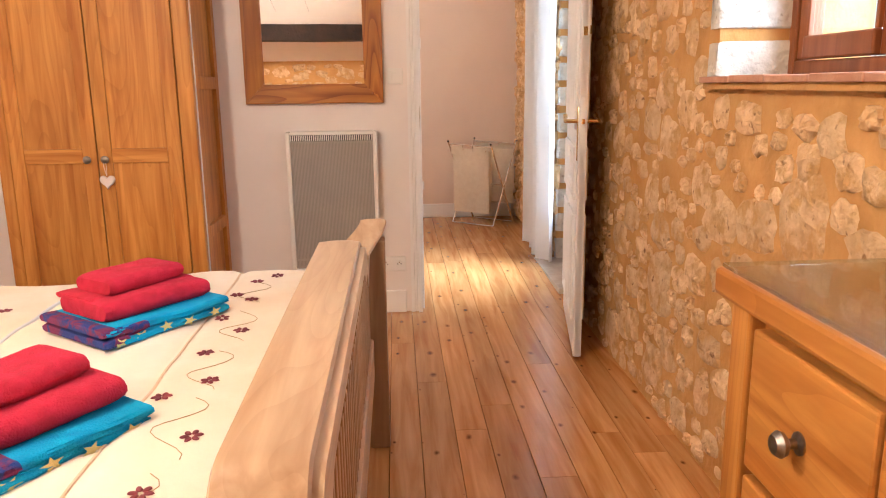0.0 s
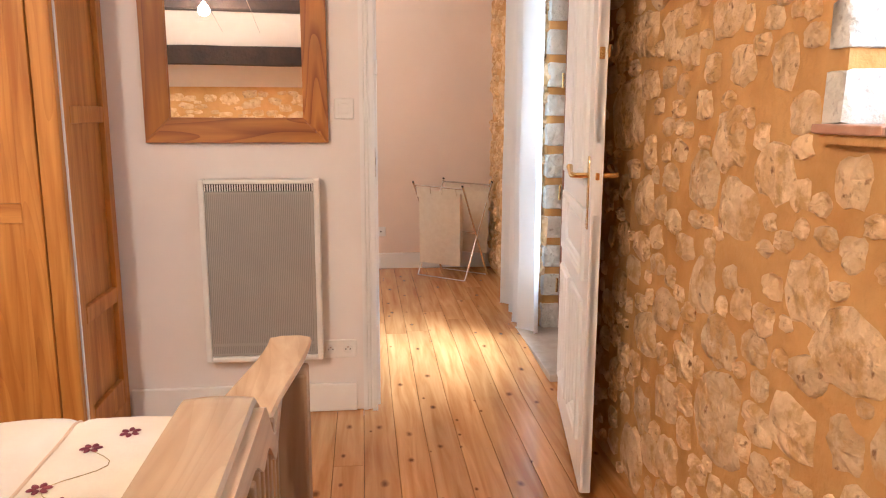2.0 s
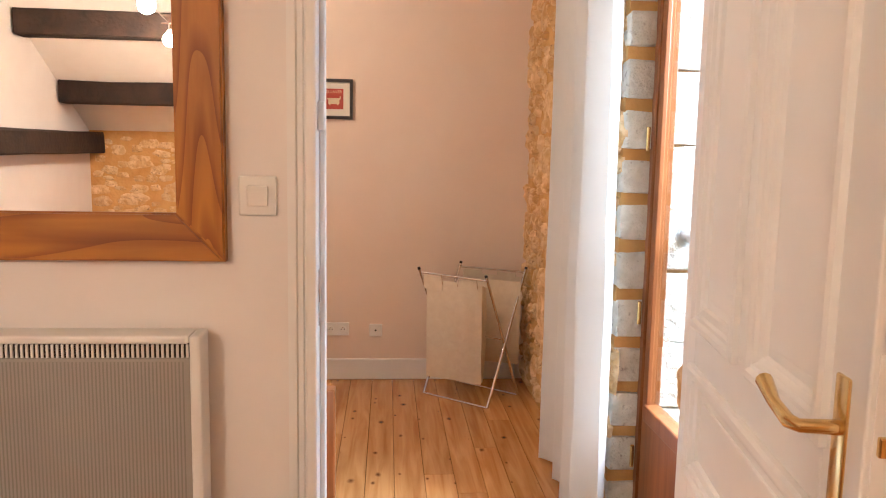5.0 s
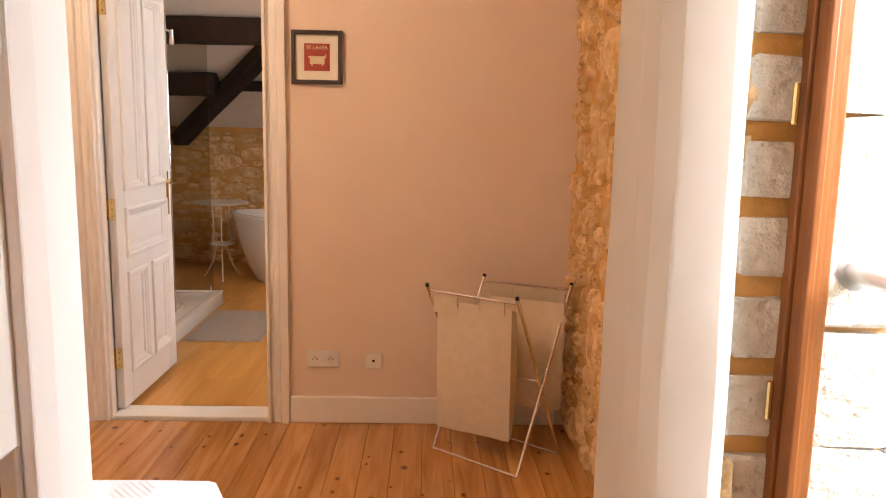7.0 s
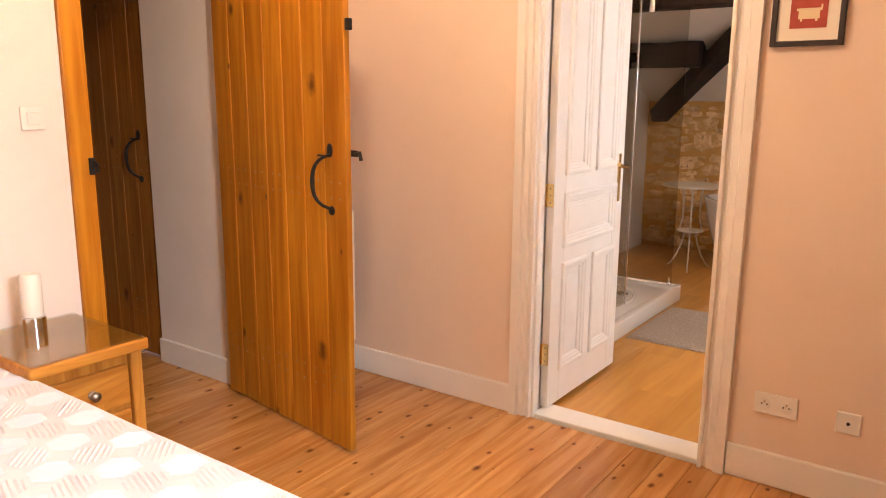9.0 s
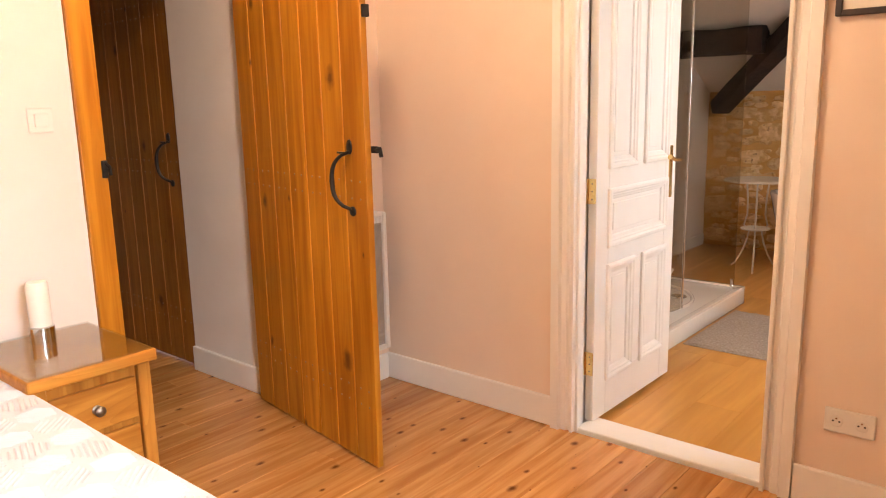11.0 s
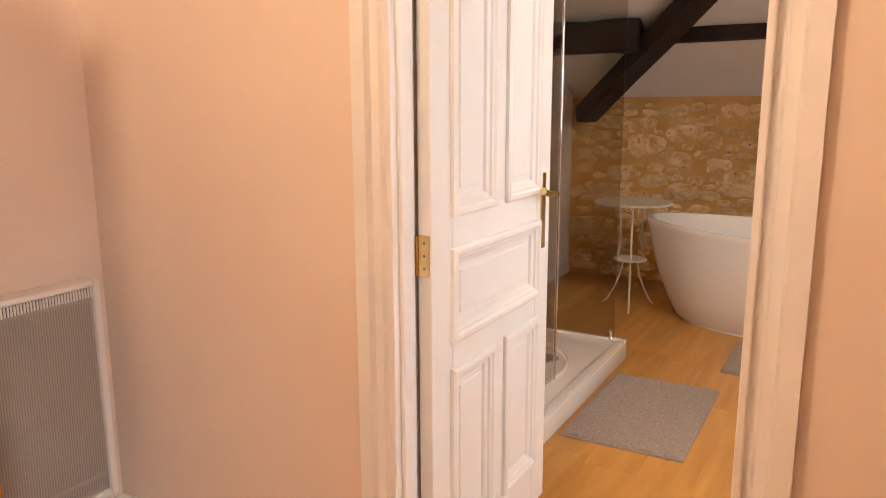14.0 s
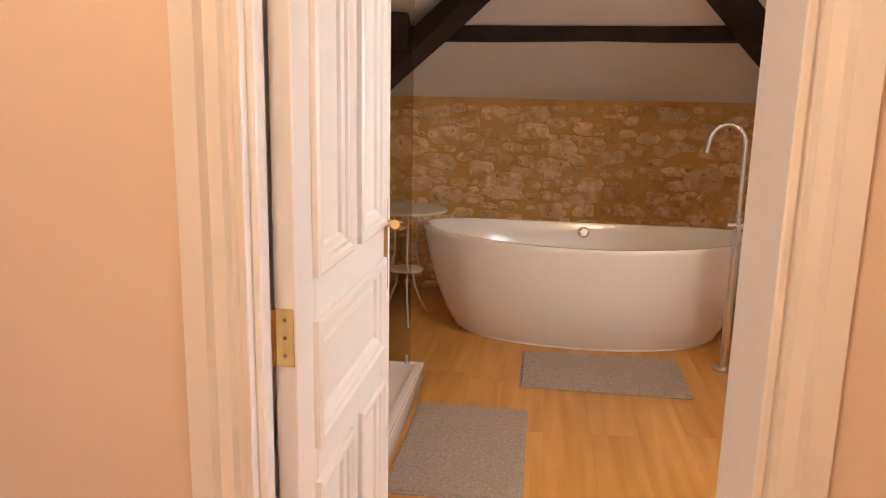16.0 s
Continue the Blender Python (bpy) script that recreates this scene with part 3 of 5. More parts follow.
# landing stone wall with a tall glazed door
LY0, LY1, LZ1 = 4.34, 5.14, 2.15
wall_le = rough_wall("wall_landing_east", [bx(0.95, 1.3, 4.26, LY0, -0.1, 2.64), bx(0.95, 1.3, LY1, 7.0, -0.1, 2.64),
                     bx(0.95, 1.3, LY0, LY1, LZ1, 2.64), bx(0.95, 1.3, LY0, LY1, -0.1, -0.03)], "rubble limestone wall pointed in ochre mortar")
wall_bn = rough_wall("wall_bathroom_north", [bx(-2.36, 1.0, 10.95, 11.2, -0.1, 1.6)], "low limestone wall pointed in ochre mortar")
wall_bs = rough_wall("wall_bedroom_south", [bx(-3.2, 1.3, -2.2, -2.0, -0.1, 1.7)], "low limestone wall pointed in ochre mortar")

# quoins of the tall opening and the window
QM = []
for _ in range(6):
    q = bx(-0.5, 0.5, -0.5, 0.5, -0.5, 0.5, 0.07, 1)
    for v in q.verts:
        v.co += Vector((random.uniform(-0.02, 0.02), random.uniform(-0.03, 0.03), random.uniform(-0.04, 0.04)))
    QM.append(mesh_of(q, QUOIN, True, "quoin"))


def quoins(host, x0, x1, y, z0, z1, step, out, fill=0.74):
    z, k = z0, 0
    while z < z1 - 0.05:
        h = step * random.uniform(0.85, 1.12)
        ob = new("quoin", QM[k % 6])
        ob.parent = host
        ob.matrix_local = Matrix.LocRotScale(((x0 + x1) / 2, y + out * 0.02, z + h * 0.36), None, (x1 - x0, 0.06, h * fill))
        z += h
        k += 1


quoins(wall_le, 0.945, 1.06, LY1 - 0.012, 0.0, LZ1, 0.175, 1)
quoins(wall_le, 1.10, 1.295, LY1 - 0.03, 0.0, LZ1, 0.24, 1, 0.97)
quoins(wall_be, 0.82, 1.06, WY1, WZ0, WZ1, 0.13, 1)

# tiles of the window sill
sill = solid("window_sill", bx(0.80, 1.04, WY0, WY1 + 0.03, WZ0 - 0.032, WZ0 - 0.012), MORTAR, "terracotta tiled window sill", "window sill")
for k in range(5):
    y = WY1 + 0.03 - 0.205 * k
    part("tile", bx(0.785, 1.04, y - 0.20, y - 0.002, WZ0 - 0.014, WZ0 + 0.004 + 0.002 * (k % 2), 0.003), SILL, sill)


def casement(name, x, y0, y1, z0, z1, label, panel=0.0, leaves=1):
    """A stained timber window or glazed door in an opening, facing along x."""
    w = tagged(new(name), label, "window", kind="structure")
    w.matrix_world = pose(x, y0, z0)
    W, H, f, s = y1 - y0, z1 - z0, 0.040, 0.058
    part("window_frame", merge(bx(0, 0.07, 0, f, 0, H, 0.005), bx(0, 0.07, W - f, W, 0, H, 0.005), bx(0, 0.07, f, W - f, H - f, H, 0.005),
         bx(0, 0.07, f, W - f, 0, f, 0.005)), BROWN_Z, w)
    lw = (W - 2 * f) / leaves
    for k in range(leaves):
        a, b = f + k * lw + 0.003, f + (k + 1) * lw - 0.003
        lo, hi = f + 0.003, H - f - 0.003
        sash = part("sash", merge(bx(0.006, 0.05, a, a + s, lo, hi, 0.006), bx(0.006, 0.05, b - s, b, lo, hi, 0.006),
                    bx(-0.012, 0.045, a + s, b - s, lo, lo + s * 1.1, 0.006), bx(-0.012, 0.045, a + s, b - s, hi - s, hi, 0.006)), BROWN_Z, w)
        glo = lo + s * 1.1
        if panel:
            part("kick_panel", merge(bx(0.0, 0.035, a + s, b - s, glo, lo + panel - s, 0.004), bx(-0.012, 0.045, a + s, b - s, lo + panel - s, lo + panel, 0.006)), BROWN_Z, w)
            glo = lo + panel
        g = part("pane", bx(0.012, 0.018, a + s - 0.01, b - s + 0.01, glo - 0.01, hi - s + 0.01), PANE, w)
        g.visible_shadow = False
        part("glazing_bead", merge(bx(-0.004, 0.012, a + s, a + s + 0.014, glo, hi - s, 0.003), bx(-0.004, 0.012, b - s - 0.014, b - s, glo, hi - s, 0.003)), BROWN_Z, w)
    return w


win_1 = casement("window_1", 1.04, WY0, WY1, WZ0 + 0.006, WZ1, "reddish-brown stained timber casement window", leaves=2)
casement("window_3", 0.92, 7.28, 8.16, 0.92, 1.92, "brown stained casement window in the bathroom", leaves=2)
win_2 = casement("window_2", 1.04, LY0, LY1 - 0.012, 0.012, LZ1, "reddish-brown stained glazed door beside the curtain", panel=0.42)
for hz in (0.25, 0.775, 1.38, 1.95):
    part("hinge", moved(tube([(0, 0, -0.04), (0, 0, 0.04)], 0.007, 8), pose(-0.022, LY1 - LY0 - 0.055, hz)), BRASS, win_2, "brass hinge")
part("lever", merge(moved(tube([(0, 0, 0), (-0.04, 0, 0), (-0.045, 0.02, -0.004), (-0.05, 0.13, -0.02)], [0.009, 0.008, 0.008, 0.011], 10), pose(-0.012, 0.085, 0.95))), PEWTER, win_2, "dark lever handle", True)
solid("door_sill", merge(bx(0.80, 1.04, LY0, LY1 + 0.02, -0.03, 0.006, 0.004), bx(1.11, 1.5, LY0, LY1, -0.05, 0.01, 0.004)), SLAB, "worn stone threshold slab", "threshold")

# floor of pine boards
pine_floor = solid("floor", bx(-4.5, 0.96, -2.1, 6.93, -0.076, -0.072), DARK, "knotty honey-coloured pine floorboards", "floor")
rnd = random.Random(5)
x, k = -4.45, 0
while x < 0.94:
    w = rnd.choice((0.105, 0.112, 0.118, 0.125))
    x1 = min(x + w, 0.948)
    cuts = sorted([rnd.uniform(-1.0, 1.0), rnd.uniform(2.0, 3.6), rnd.uniform(4.9, 6.2)]) if x > -3 else [rnd.uniform(5, 6)]
    y = -2.05 if x > -3.05 else 4.27
    for c in cuts + [6.885]:
        if c - y < 0.2:
            continue
        bm, rings = bmesh.new(), []
        for yy in [y + 0.0008] + [q for q in (4.2, 4.9) if y < q < c] + [c - 0.0008]:
            z = floor_z(yy)
            g = 0.0006
            rings.append([bm.verts.new(p) for p in ((x + g, yy, z - 0.03), (x1 - g, yy, z - 0.03), (x1 - g, yy, z - 0.002), (x1 - g - 0.0014, yy, z), (x + g + 0.0014, yy, z), (x + g, yy, z - 0.002))])
        for a, b in zip(rings, rings[1:]):
            for i in range(6):
                bm.faces.new((a[i], a[(i + 1) % 6], b[(i + 1) % 6], b[i]))
        bm.faces.new(rings[0][::-1])
        bm.faces.new(rings[-1])
        bmesh.ops.recalc_face_normals(bm, faces=bm.faces[:])
        part("plank", bm, PINE_Y, pine_floor)
        y = c
    x = x1
# laminate of the bathroom
x = -2.2
while x < 0.84:
    y = 7.02 - rnd.uniform(0, 0.9)
    while y < 10.95:
        y1 = y + 1.28
        part("plank", bx(x + 0.0002, min(x + 0.192, 0.85) - 0.0002, max(y, 7.025) + 0.0002, min(y1, 10.95) - 0.0002, -0.003, 0.004, 0.0006, 1), LAMINATE, bath_floor)
        y = y1
    x += 0.192

# ---- beams ----
def timber(name, p, q, w, h, label="dark old oak roof timber"):
    return solid(name, beam(p, q, w, h), BEAM, label, "beam", smooth=False)


timber("beam_brace", (-2.02, 10.72, 1.20), (-0.50, 9.30, 2.30), 0.15, 0.12, "dark old oak brace under the roof slope")
timber("beam_brace", (0.84, 10.66, 1.34), (-0.38, 9.36, 2.26), 0.16, 0.13, "dark old oak brace under the roof slope")
timber("beam_purlin", (-1.75, 10.25, 1.675), (0.85, 10.25, 1.70), 0.10, 0.08, "thin dark purlin under the roof slope")
timber("beam_purlin", (-2.2, 10.12, 1.68), (-1.50, 10.12, 1.68), 0.16, 0.19, "thick dark purlin under the roof slope")
timber("beam_purlin", (-2.2, 9.50, 2.04), (0.85, 9.50, 2.06), 0.16, 0.19, "thick dark purlin under the roof slope")
timber("beam_purlin", (-2.78, -1.38, 1.82), (0.83, -1.38, 1.80), 0.18, 0.20, "dark old oak purlin in the bedroom")
timber("beam_purlin", (-2.78, -0.62, 2.30), (0.83, -0.62, 2.28), 0.18, 0.21, "dark old oak purlin in the bedroom")
timber("beam_tie", (-2.72, -1.98, 1.38), (-2.72, 0.8, 1.36), 0.14, 0.2, "dark old oak tie beam along the gable wall")


# ---- doors ----
def panel_door(name, label, x, y, z, rz, W, H, hinge_right):
    """A white five-panel door; local x runs from the hinge, its shown face looks along -y."""
    d = thing(name, x, y, z, label, "door", rz, kind="structure")
    T, s = 0.036, 0.1
    m = W / 2
    rows = ((0.16, 0.62), (0.71, 0.92), (1.02, H - 0.11))
    part("door_leaf", bx(0, W, 0.010, T - 0.010, 0, H), GLOSS, d)
    bits = [bx(0, s, 0, T, 0, H, 0.003), bx(W - s, W, 0, T, 0, H, 0.003)]
    zs = [0] + [q for r in rows for q in r] + [H]
    for a, b in zip(zs[::2], zs[1::2]):
        bits.append(bx(s, W - s, 0, T, a, b, 0.003))
    for a, b in (rows[0], rows[2]):
        bits.append(bx(m - 0.045, m + 0.045, 0, T, a, b, 0.003))
    part("door_frame", merge(*bits), GLOSS, d)
    for i, (a, b) in enumerate(rows):
        spans = ((s, W - s),) if i == 1 else ((s, m - 0.045), (m + 0.045, W - s))
        for xa, xb in spans:
            for face in (0, 1):
                sg, base = (-1, 0.0) if face == 0 else (1, T)
                steps = ((-0.012, -0.004), (-0.012, 0.010), (-0.006, 0.014), (0.004, 0.014), (0.010, 0.008), (0.016, 0.007), (0.020, 0.001), (0.030, -0.003), (0.034, -0.010))
                mould, rings = bmesh.new(), []
                for o, h in steps:
                    rings.append([mould.verts.new((u, base + sg * h, v)) for u, v in ((xa + o, a + o), (xb - o, a + o), (xb - o, b - o), (xa + o, b - o))])
                for r, q in zip(rings, rings[1:]):
                    for k in range(4):
                        mould.faces.new((r[k], r[(k + 1) % 4], q[(k + 1) % 4], q[k]))
                bmesh.ops.recalc_face_normals(mould, faces=mould.faces[:])
                part("panel_moulding", mould, GLOSS, d)
            part("panel", bx(xa + 0.050, xb - 0.050, 0.006, T - 0.006, a + 0.050, b - 0.050, 0.003), GLOSS, d)
    hz = 1.03 - z
    for face in (0, 1):
        sg = -1 if face == 0 else 1
        y0 = 0 if face == 0 else T
        px = W - 0.055
        plate = bx(px - 0.017, px + 0.017, y0 - 0.004, y0 + 0.004, hz - 0.17, hz + 0.06, 0.003)
        h = part("door_handle", merge(plate, tube([(px, y0, hz), (px, y0 + sg * 0.045, hz), (px - 0.015, y0 + sg * 0.052, hz), (px - 0.07, y0 + sg * 0.05, hz + 0.004), (px - 0.115, y0 + sg * 0.048, hz + 0.018)],
                 [0.009, 0.008, 0.009, 0.008, 0.011], 10)), BRASS, d, "brass lever handle on a long plate", True)
    part("latch_plate", bx(W - 0.002, W + 0.0015, 0.008, T - 0.008, hz - 0.12, hz + 0.1, 0.0008), BRASS if hinge_right else GLOSS, d)
    part("latch_bolt", bx(W, W + 0.008, 0.012, T - 0.012, hz - 0.01, hz + 0.012, 0.002), BRASS, d, "brass latch bolt")
    for q in (0.24, 0.93, 1.82):
        h = part("hinge", merge(bx(-0.0025, 0.0, 0.003, T, q - 0.048, q + 0.048, 0.0008), tube([(-0.004, T + 0.002, q - 0.047), (-0.004, T + 0.002, q + 0.047)], 0.005, 8)), BRASS, d, "brass butt hinge")
        for dz in (-0.03, 0, 0.03):
            part("screw", moved(lathe(((0.0035, 0), (0.003, 0.001)), 8), pose(-0.0025, 0.018, q + dz, 0, -90)), PEWTER, h)
    return d


panel_door("door_2", "open white five-panel door with brass fittings", -1.088, 6.970, 0.022, 89.8, 0.712, 2.02, True)
bed_door = panel_door("door_1", "open white panelled door standing near the stone wall", 0.768, 4.085, BF + 0.025, -99.5, 0.815, 2.02, False)
part("bolt_keep", merge(bx(0.815, 0.819, 0.010, 0.026, 1.395, 1.43, 0.001), tube([(0.806, 0.04, 1.40), (0.806, 0.04, 1.435)], 0.004, 8)), BRASS, bed_door, "small brass bolt")
keep = solid("strike_plate", merge(bx(DX0 + 0.018, DX0 + 0.021, 4.135, 4.165, 0.96, 1.08, 0.001), bx(DX0 + 0.018, DX0 + 0.024, 4.14, 4.16, 1.01, 1.04, 0.002)), CHROME, "steel strike plate in the door lining", "strike plate")
solid("bolt_keeper", merge(bx(DX0 + 0.018, DX0 + 0.032, 4.128, 4.16, 1.37, 1.43, 0.003)), GLOSS, "white painted bolt keeper on the lining", "bolt keeper")


def plank_door(name, label, x, y, z, rz, W, H, mat, n, back):
    """A ledged door of upright planks with black iron fittings; the handle is near the free edge."""
    d = thing(name, x, y, z, label, "door", rz, kind="structure")
    w = W / n
    for k in range(n):
        part("plank", bx(k * w + 0.001, (k + 1) * w - 0.001, 0, 0.026, 0, H, 0.004, 2), mat, d)
    for q in (0.25, 1.0, 1.75):
        part("ledge", bx(0.05, W - 0.05, 0.026, 0.05, q - 0.06, q + 0.06, 0.004), mat, d)
    px, hz = W - 0.09, 1.03
    arc = [(px - 0.058 * math.sqrt(max(0.0, 1 - t * t)) + 0.004, -0.004 - 0.04 * (1 - t ** 4), hz + 0.10 * t) for t in np.linspace(1, -1, 17)]
    part("handle", merge(tube(arc, [0.006 + 0.003 * (1 - abs(k - 8) / 8) for k in range(17)], 10), moved(lathe(((0.0, 0), (0.02, 0.002), (0.018, 0.006), (0.0, 0.01)), 14, 0.8, 1.3), pose(px, 0, hz + 0.115, 90)),
         moved(lathe(((0.0, 0), (0.018, 0.002), (0.016, 0.006), (0.0, 0.01)), 14), pose(px + 0.005, 0, hz - 0.105, 90)), bx(px - 0.055, px - 0.002, -0.02, -0.012, hz + 0.092, hz + 0.099, 0.002)), IRON, d, "black iron bow handle with thumb latch", True)
    part("latch_bar", merge(bx(W - 0.06, W + 0.02, 0.03, 0.042, hz + 0.095, hz + 0.118, 0.003), tube([(W + 0.015, 0.034, hz + 0.105), (W + 0.04, 0.03, hz + 0.112), (W + 0.05, 0.028, hz + 0.085)], 0.007, 8)), IRON, d, "black iron latch", True)
    part("bolt", merge(bx(W - 0.02, W + 0.012, 0.006, 0.03, 1.56, 1.60, 0.003)), IRON, d, "black iron bolt")
    nails = [moved(lathe(((0.004, 0), (0.003, 0.0015)), 6), pose((k + u) * w, 0, q + v, 90)) for k in range(n) for u in (0.3, 0.7) for q in (0.25, 1.0, 1.75) for v in (-0.03, 0.03)]
    part("nails", merge(*nails), PEWTER, d)
    return d


plank_door("door_3", "open waxed pine plank door with black iron latch", -2.395, 6.313, 0.012, -9.0, 0.90, 2.0, PLANK_Z, 7, False)
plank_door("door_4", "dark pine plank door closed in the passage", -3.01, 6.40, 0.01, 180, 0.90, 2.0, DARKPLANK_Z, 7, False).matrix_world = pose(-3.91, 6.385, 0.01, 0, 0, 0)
jamb = solid("trim_plank_door", merge(bx(-2.37, -2.235, 5.572, 5.655, 0, 2.06, 0.004), bx(-2.37, -2.235, 5.655, 6.30, 2.062, 2.13, 0.004)), PLANK_Z, "waxed pine door post", "door frame")
part("latch_keep", merge(bx(-2.234, -2.222, 5.632, 5.652, 1.07, 1.13, 0.003), tube([(-2.228, 5.645, 1.12), (-2.21, 5.65, 1.11), (-2.215, 5.655, 1.08)], 0.006, 8)), IRON, jamb, "black iron latch keep")


# ---- bedroom things ----
def radiator(name, x, y, z, rz, W, H, label):
    """A flat panel heater; local x along the wall, face along -y, back against y = 0."""
    r = thing(name, x, y, z, label, "radiator", rz)
    f = 0.022
    for x0, x1, z0, z1 in ((0, f, 0, H), (W - f, W, 0, H), (f, W - f, 0, f), (f, W - f, H - f * 0.8, H)):
        part("casing_edge", bx(x0, x1, -0.085, -0.012, z0, z1, 0.006), PLASTIC, r)
    part("back_plate", bx(f, W - f, -0.045, -0.012, f, H - f, 0), PLASTIC, r)
    part("grille", bx(f, W - f, -0.072, -0.045, f, H - 0.048, 0.003), GREY, r, "grey perforated steel front")
    bm = bmesh.new()
    for i in range(int((W - 2 * f - 0.012) / 0.0074)):
        cx = f + 0.009 + i * 0.0074
        for z0, z1 in ((f + 0.055, H - 0.056), (f + 0.012, f + 0.043)):
            bm.faces.new([bm.verts.new(p) for p in ((cx - 0.0016, -0.0724, z0), (cx + 0.0016, -0.0724, z0), (cx + 0.0016, -0.0724, z1), (cx - 0.0016, -0.0724, z1))])
    tagged(part("slotting", bm, HOLES, r, "fine upright dark slots"), kind="stuff")
    part("outlet", bx(f, W - f, -0.075, -0.046, H - 0.046, H - 0.019, 0), DARK, r, "dark slotted air outlet")
    for k in range(44):
        xx = f + (W - 2 * f) * (k + 0.5) / 44
        part("fin", bx(xx - 0.0022, xx + 0.0022, -0.079, -0.074, H - 0.046, H - 0.019), PLASTIC, r)
    part("bracket", bx(W * 0.3, W * 0.7, -0.012, -0.002, 0.1, H - 0.1, 0), PLASTIC, r)
    return r


radiator("radiator", -0.704, 4.128, 0.215, 0, 0.468, 0.745, "white panel radiator with grey mesh front on the wall")
radiator("radiator", -2.148, 6.385, 0.18, 90, 0.42, 0.64, "white panel radiator in the nook behind the plank door").matrix_world = pose(-2.148, 6.40, 0.18, 0, 0, 90)

mir = thing("wall_mirror", -0.902, 4.128, 1.10, "large oak-framed wall mirror above the radiator", "mirror")
W, H, f = 0.706, 1.05, 0.098


def mitre(name, pts, mat):
    bm = bmesh.new()
    lo = [bm.verts.new((p[0], -0.001, p[1])) for p in pts]
    hi = [bm.verts.new((p[0], -0.028 if i < 2 else -0.02, p[1])) for i, p in enumerate(pts)]
    n = len(pts)
    for i in range(n):
        bm.faces.new((lo[i], lo[(i + 1) % n], hi[(i + 1) % n], hi[i]))
    bm.faces.new(hi)
    bm.faces.new(lo[::-1])
    bmesh.ops.recalc_face_normals(bm, faces=bm.faces[:])
    bmesh.ops.bevel(bm, geom=[e for e in bm.edges if all(v in hi for v in e.verts)], offset=0.004, segments=2, affect="EDGES")
    return part(name, bm, mat, mir)


e = 0.0006
mitre("frame_bar", ((0, 0 + e), (W, 0 + e), (W - f, f + e), (f, f + e)), DARKOAK_X)
mitre("frame_bar", ((W, H), (0, H), (f, H - f), (W - f, H - f)), DARKOAK_X)
mitre("frame_bar", ((0, H), (0, 0), (f, f), (f, H - f)), DARKOAK_Z)
mitre("frame_bar", ((W, 0), (W, H), (W - f, H - f), (W - f, f)), DARKOAK_Z)
part("mirror_glass", bx(f - 0.004, W - f + 0.004, -0.012, -0.006, f - 0.004, H - f + 0.004), MIRROR, mir, "bevelled mirror glass")


def wall_plate(name, x, y, z, w, h, label, category, rz=0, kind="socket", gangs=1):
    p = thing(name, x, y, z, label, category, rz)
    part("plate", bx(-w / 2, w / 2, -0.010, 0, -h / 2, h / 2, 0.004), PLASTIC, p)
    for g in range(gangs):
        cx = (g - (gangs - 1) / 2) * w / gangs
        if kind == "switch":
            part("rocker", moved(bx(-0.021, 0.021, -0.006, 0.004, -0.021, 0.021, 0.002), pose(cx, -0.011, 0, 4)), PLASTIC, p)
        elif kind == "socket":
            part("well", moved(lathe(((0.0, 0.0), (0.017, 0.0), (0.0195, 0.002), (0.02, 0.004)), 20), pose(cx, -0.0125, 0, -90)), PLASTIC, p)
            for dx, dz in ((-0.009, 0), (0.009, 0), (0, 0.009)):
                part("pin_hole", moved(lathe(((0.003, 0), (0.003, 0.001)), 8), pose(cx + dx, -0.0135, dz, 90)), DARK if dz == 0 else CHROME, p)
        else:
            part("outlet", moved(lathe(((0.006, 0), (0.006, 0.002), (0.003, 0.003)), 12), pose(cx, -0.010, 0, 90)), DARK, p)
    return p


wall_plate("light_switch", -0.133, 4.13, 1.235, 0.078, 0.082, "white square light switch beside the doorway", "switch", kind="switch")
wall_plate("wall_socket", -0.172, 4.13, 0.235, 0.145, 0.08, "white double wall socket beside the radiator", "socket", gangs=2)
wall_plate("wall_socket", -0.157, 6.89, 0.302, 0.142, 0.078, "white double wall socket under the picture", "socket", gangs=2)
wall_plate("aerial_socket", 0.070, 6.89, 0.295, 0.075, 0.075, "white television aerial socket", "socket", kind="aerial")
wall_plate("light_switch", -2.25, 5.46, 1.27, 0.078, 0.078, "white light switch beside the pine post", "switch", rz=90, kind="switch")

# wardrobe
wd = thing("wardrobe", -1.92, 3.61, BF, "honey oak two-door wardrobe with panelled side", "wardrobe")
WW, WD, WH = 0.885, 0.50, 2.05
part("body", merge(bx(0, WW, 0.03, WD, 0.0, 0.1, 0.003), bx(0.05, WW - 0.02, 0.03, WD, 0.1, WH, 0.0)), OAK_Z, wd)
part("corner_post", merge(bx(WW - 0.07, WW, 0.0, 0.04, 0.0, WH, 0.006)), OAK_Z, wd)
part("corner_post", merge(bx(0.0, 0.055, 0.0, 0.04, 0.0, WH, 0.006)), OAK_Z, wd)
part("side_frame", merge(bx(WW - 0.02, WW, 0.045, 0.11, 0.1, WH, 0.003), bx(WW - 0.02, WW, WD - 0.06, WD, 0.1, WH, 0.003), bx(WW - 0.02, WW, 0.11, WD - 0.06, 0.1, 0.2, 0.003),
     bx(WW - 0.02, WW, 0.11, WD - 0.06, 0.52, 0.58, 0.003), bx(WW - 0.02, WW, 0.11, WD - 0.06, 1.22, 1.28, 0.003)), OAK_Z, wd, "panelled oak side")
part("edge_strip", bx(WW - 0.012, WW + 0.003, 0.0405, 0.052, 0.02, WH - 0.01, 0.002), GLOSS, wd, "pale edge strip")
part("cornice", bx(-0.02, WW + 0.02, -0.02, WD, WH, WH + 0.05, 0.01), OAK_X, wd)
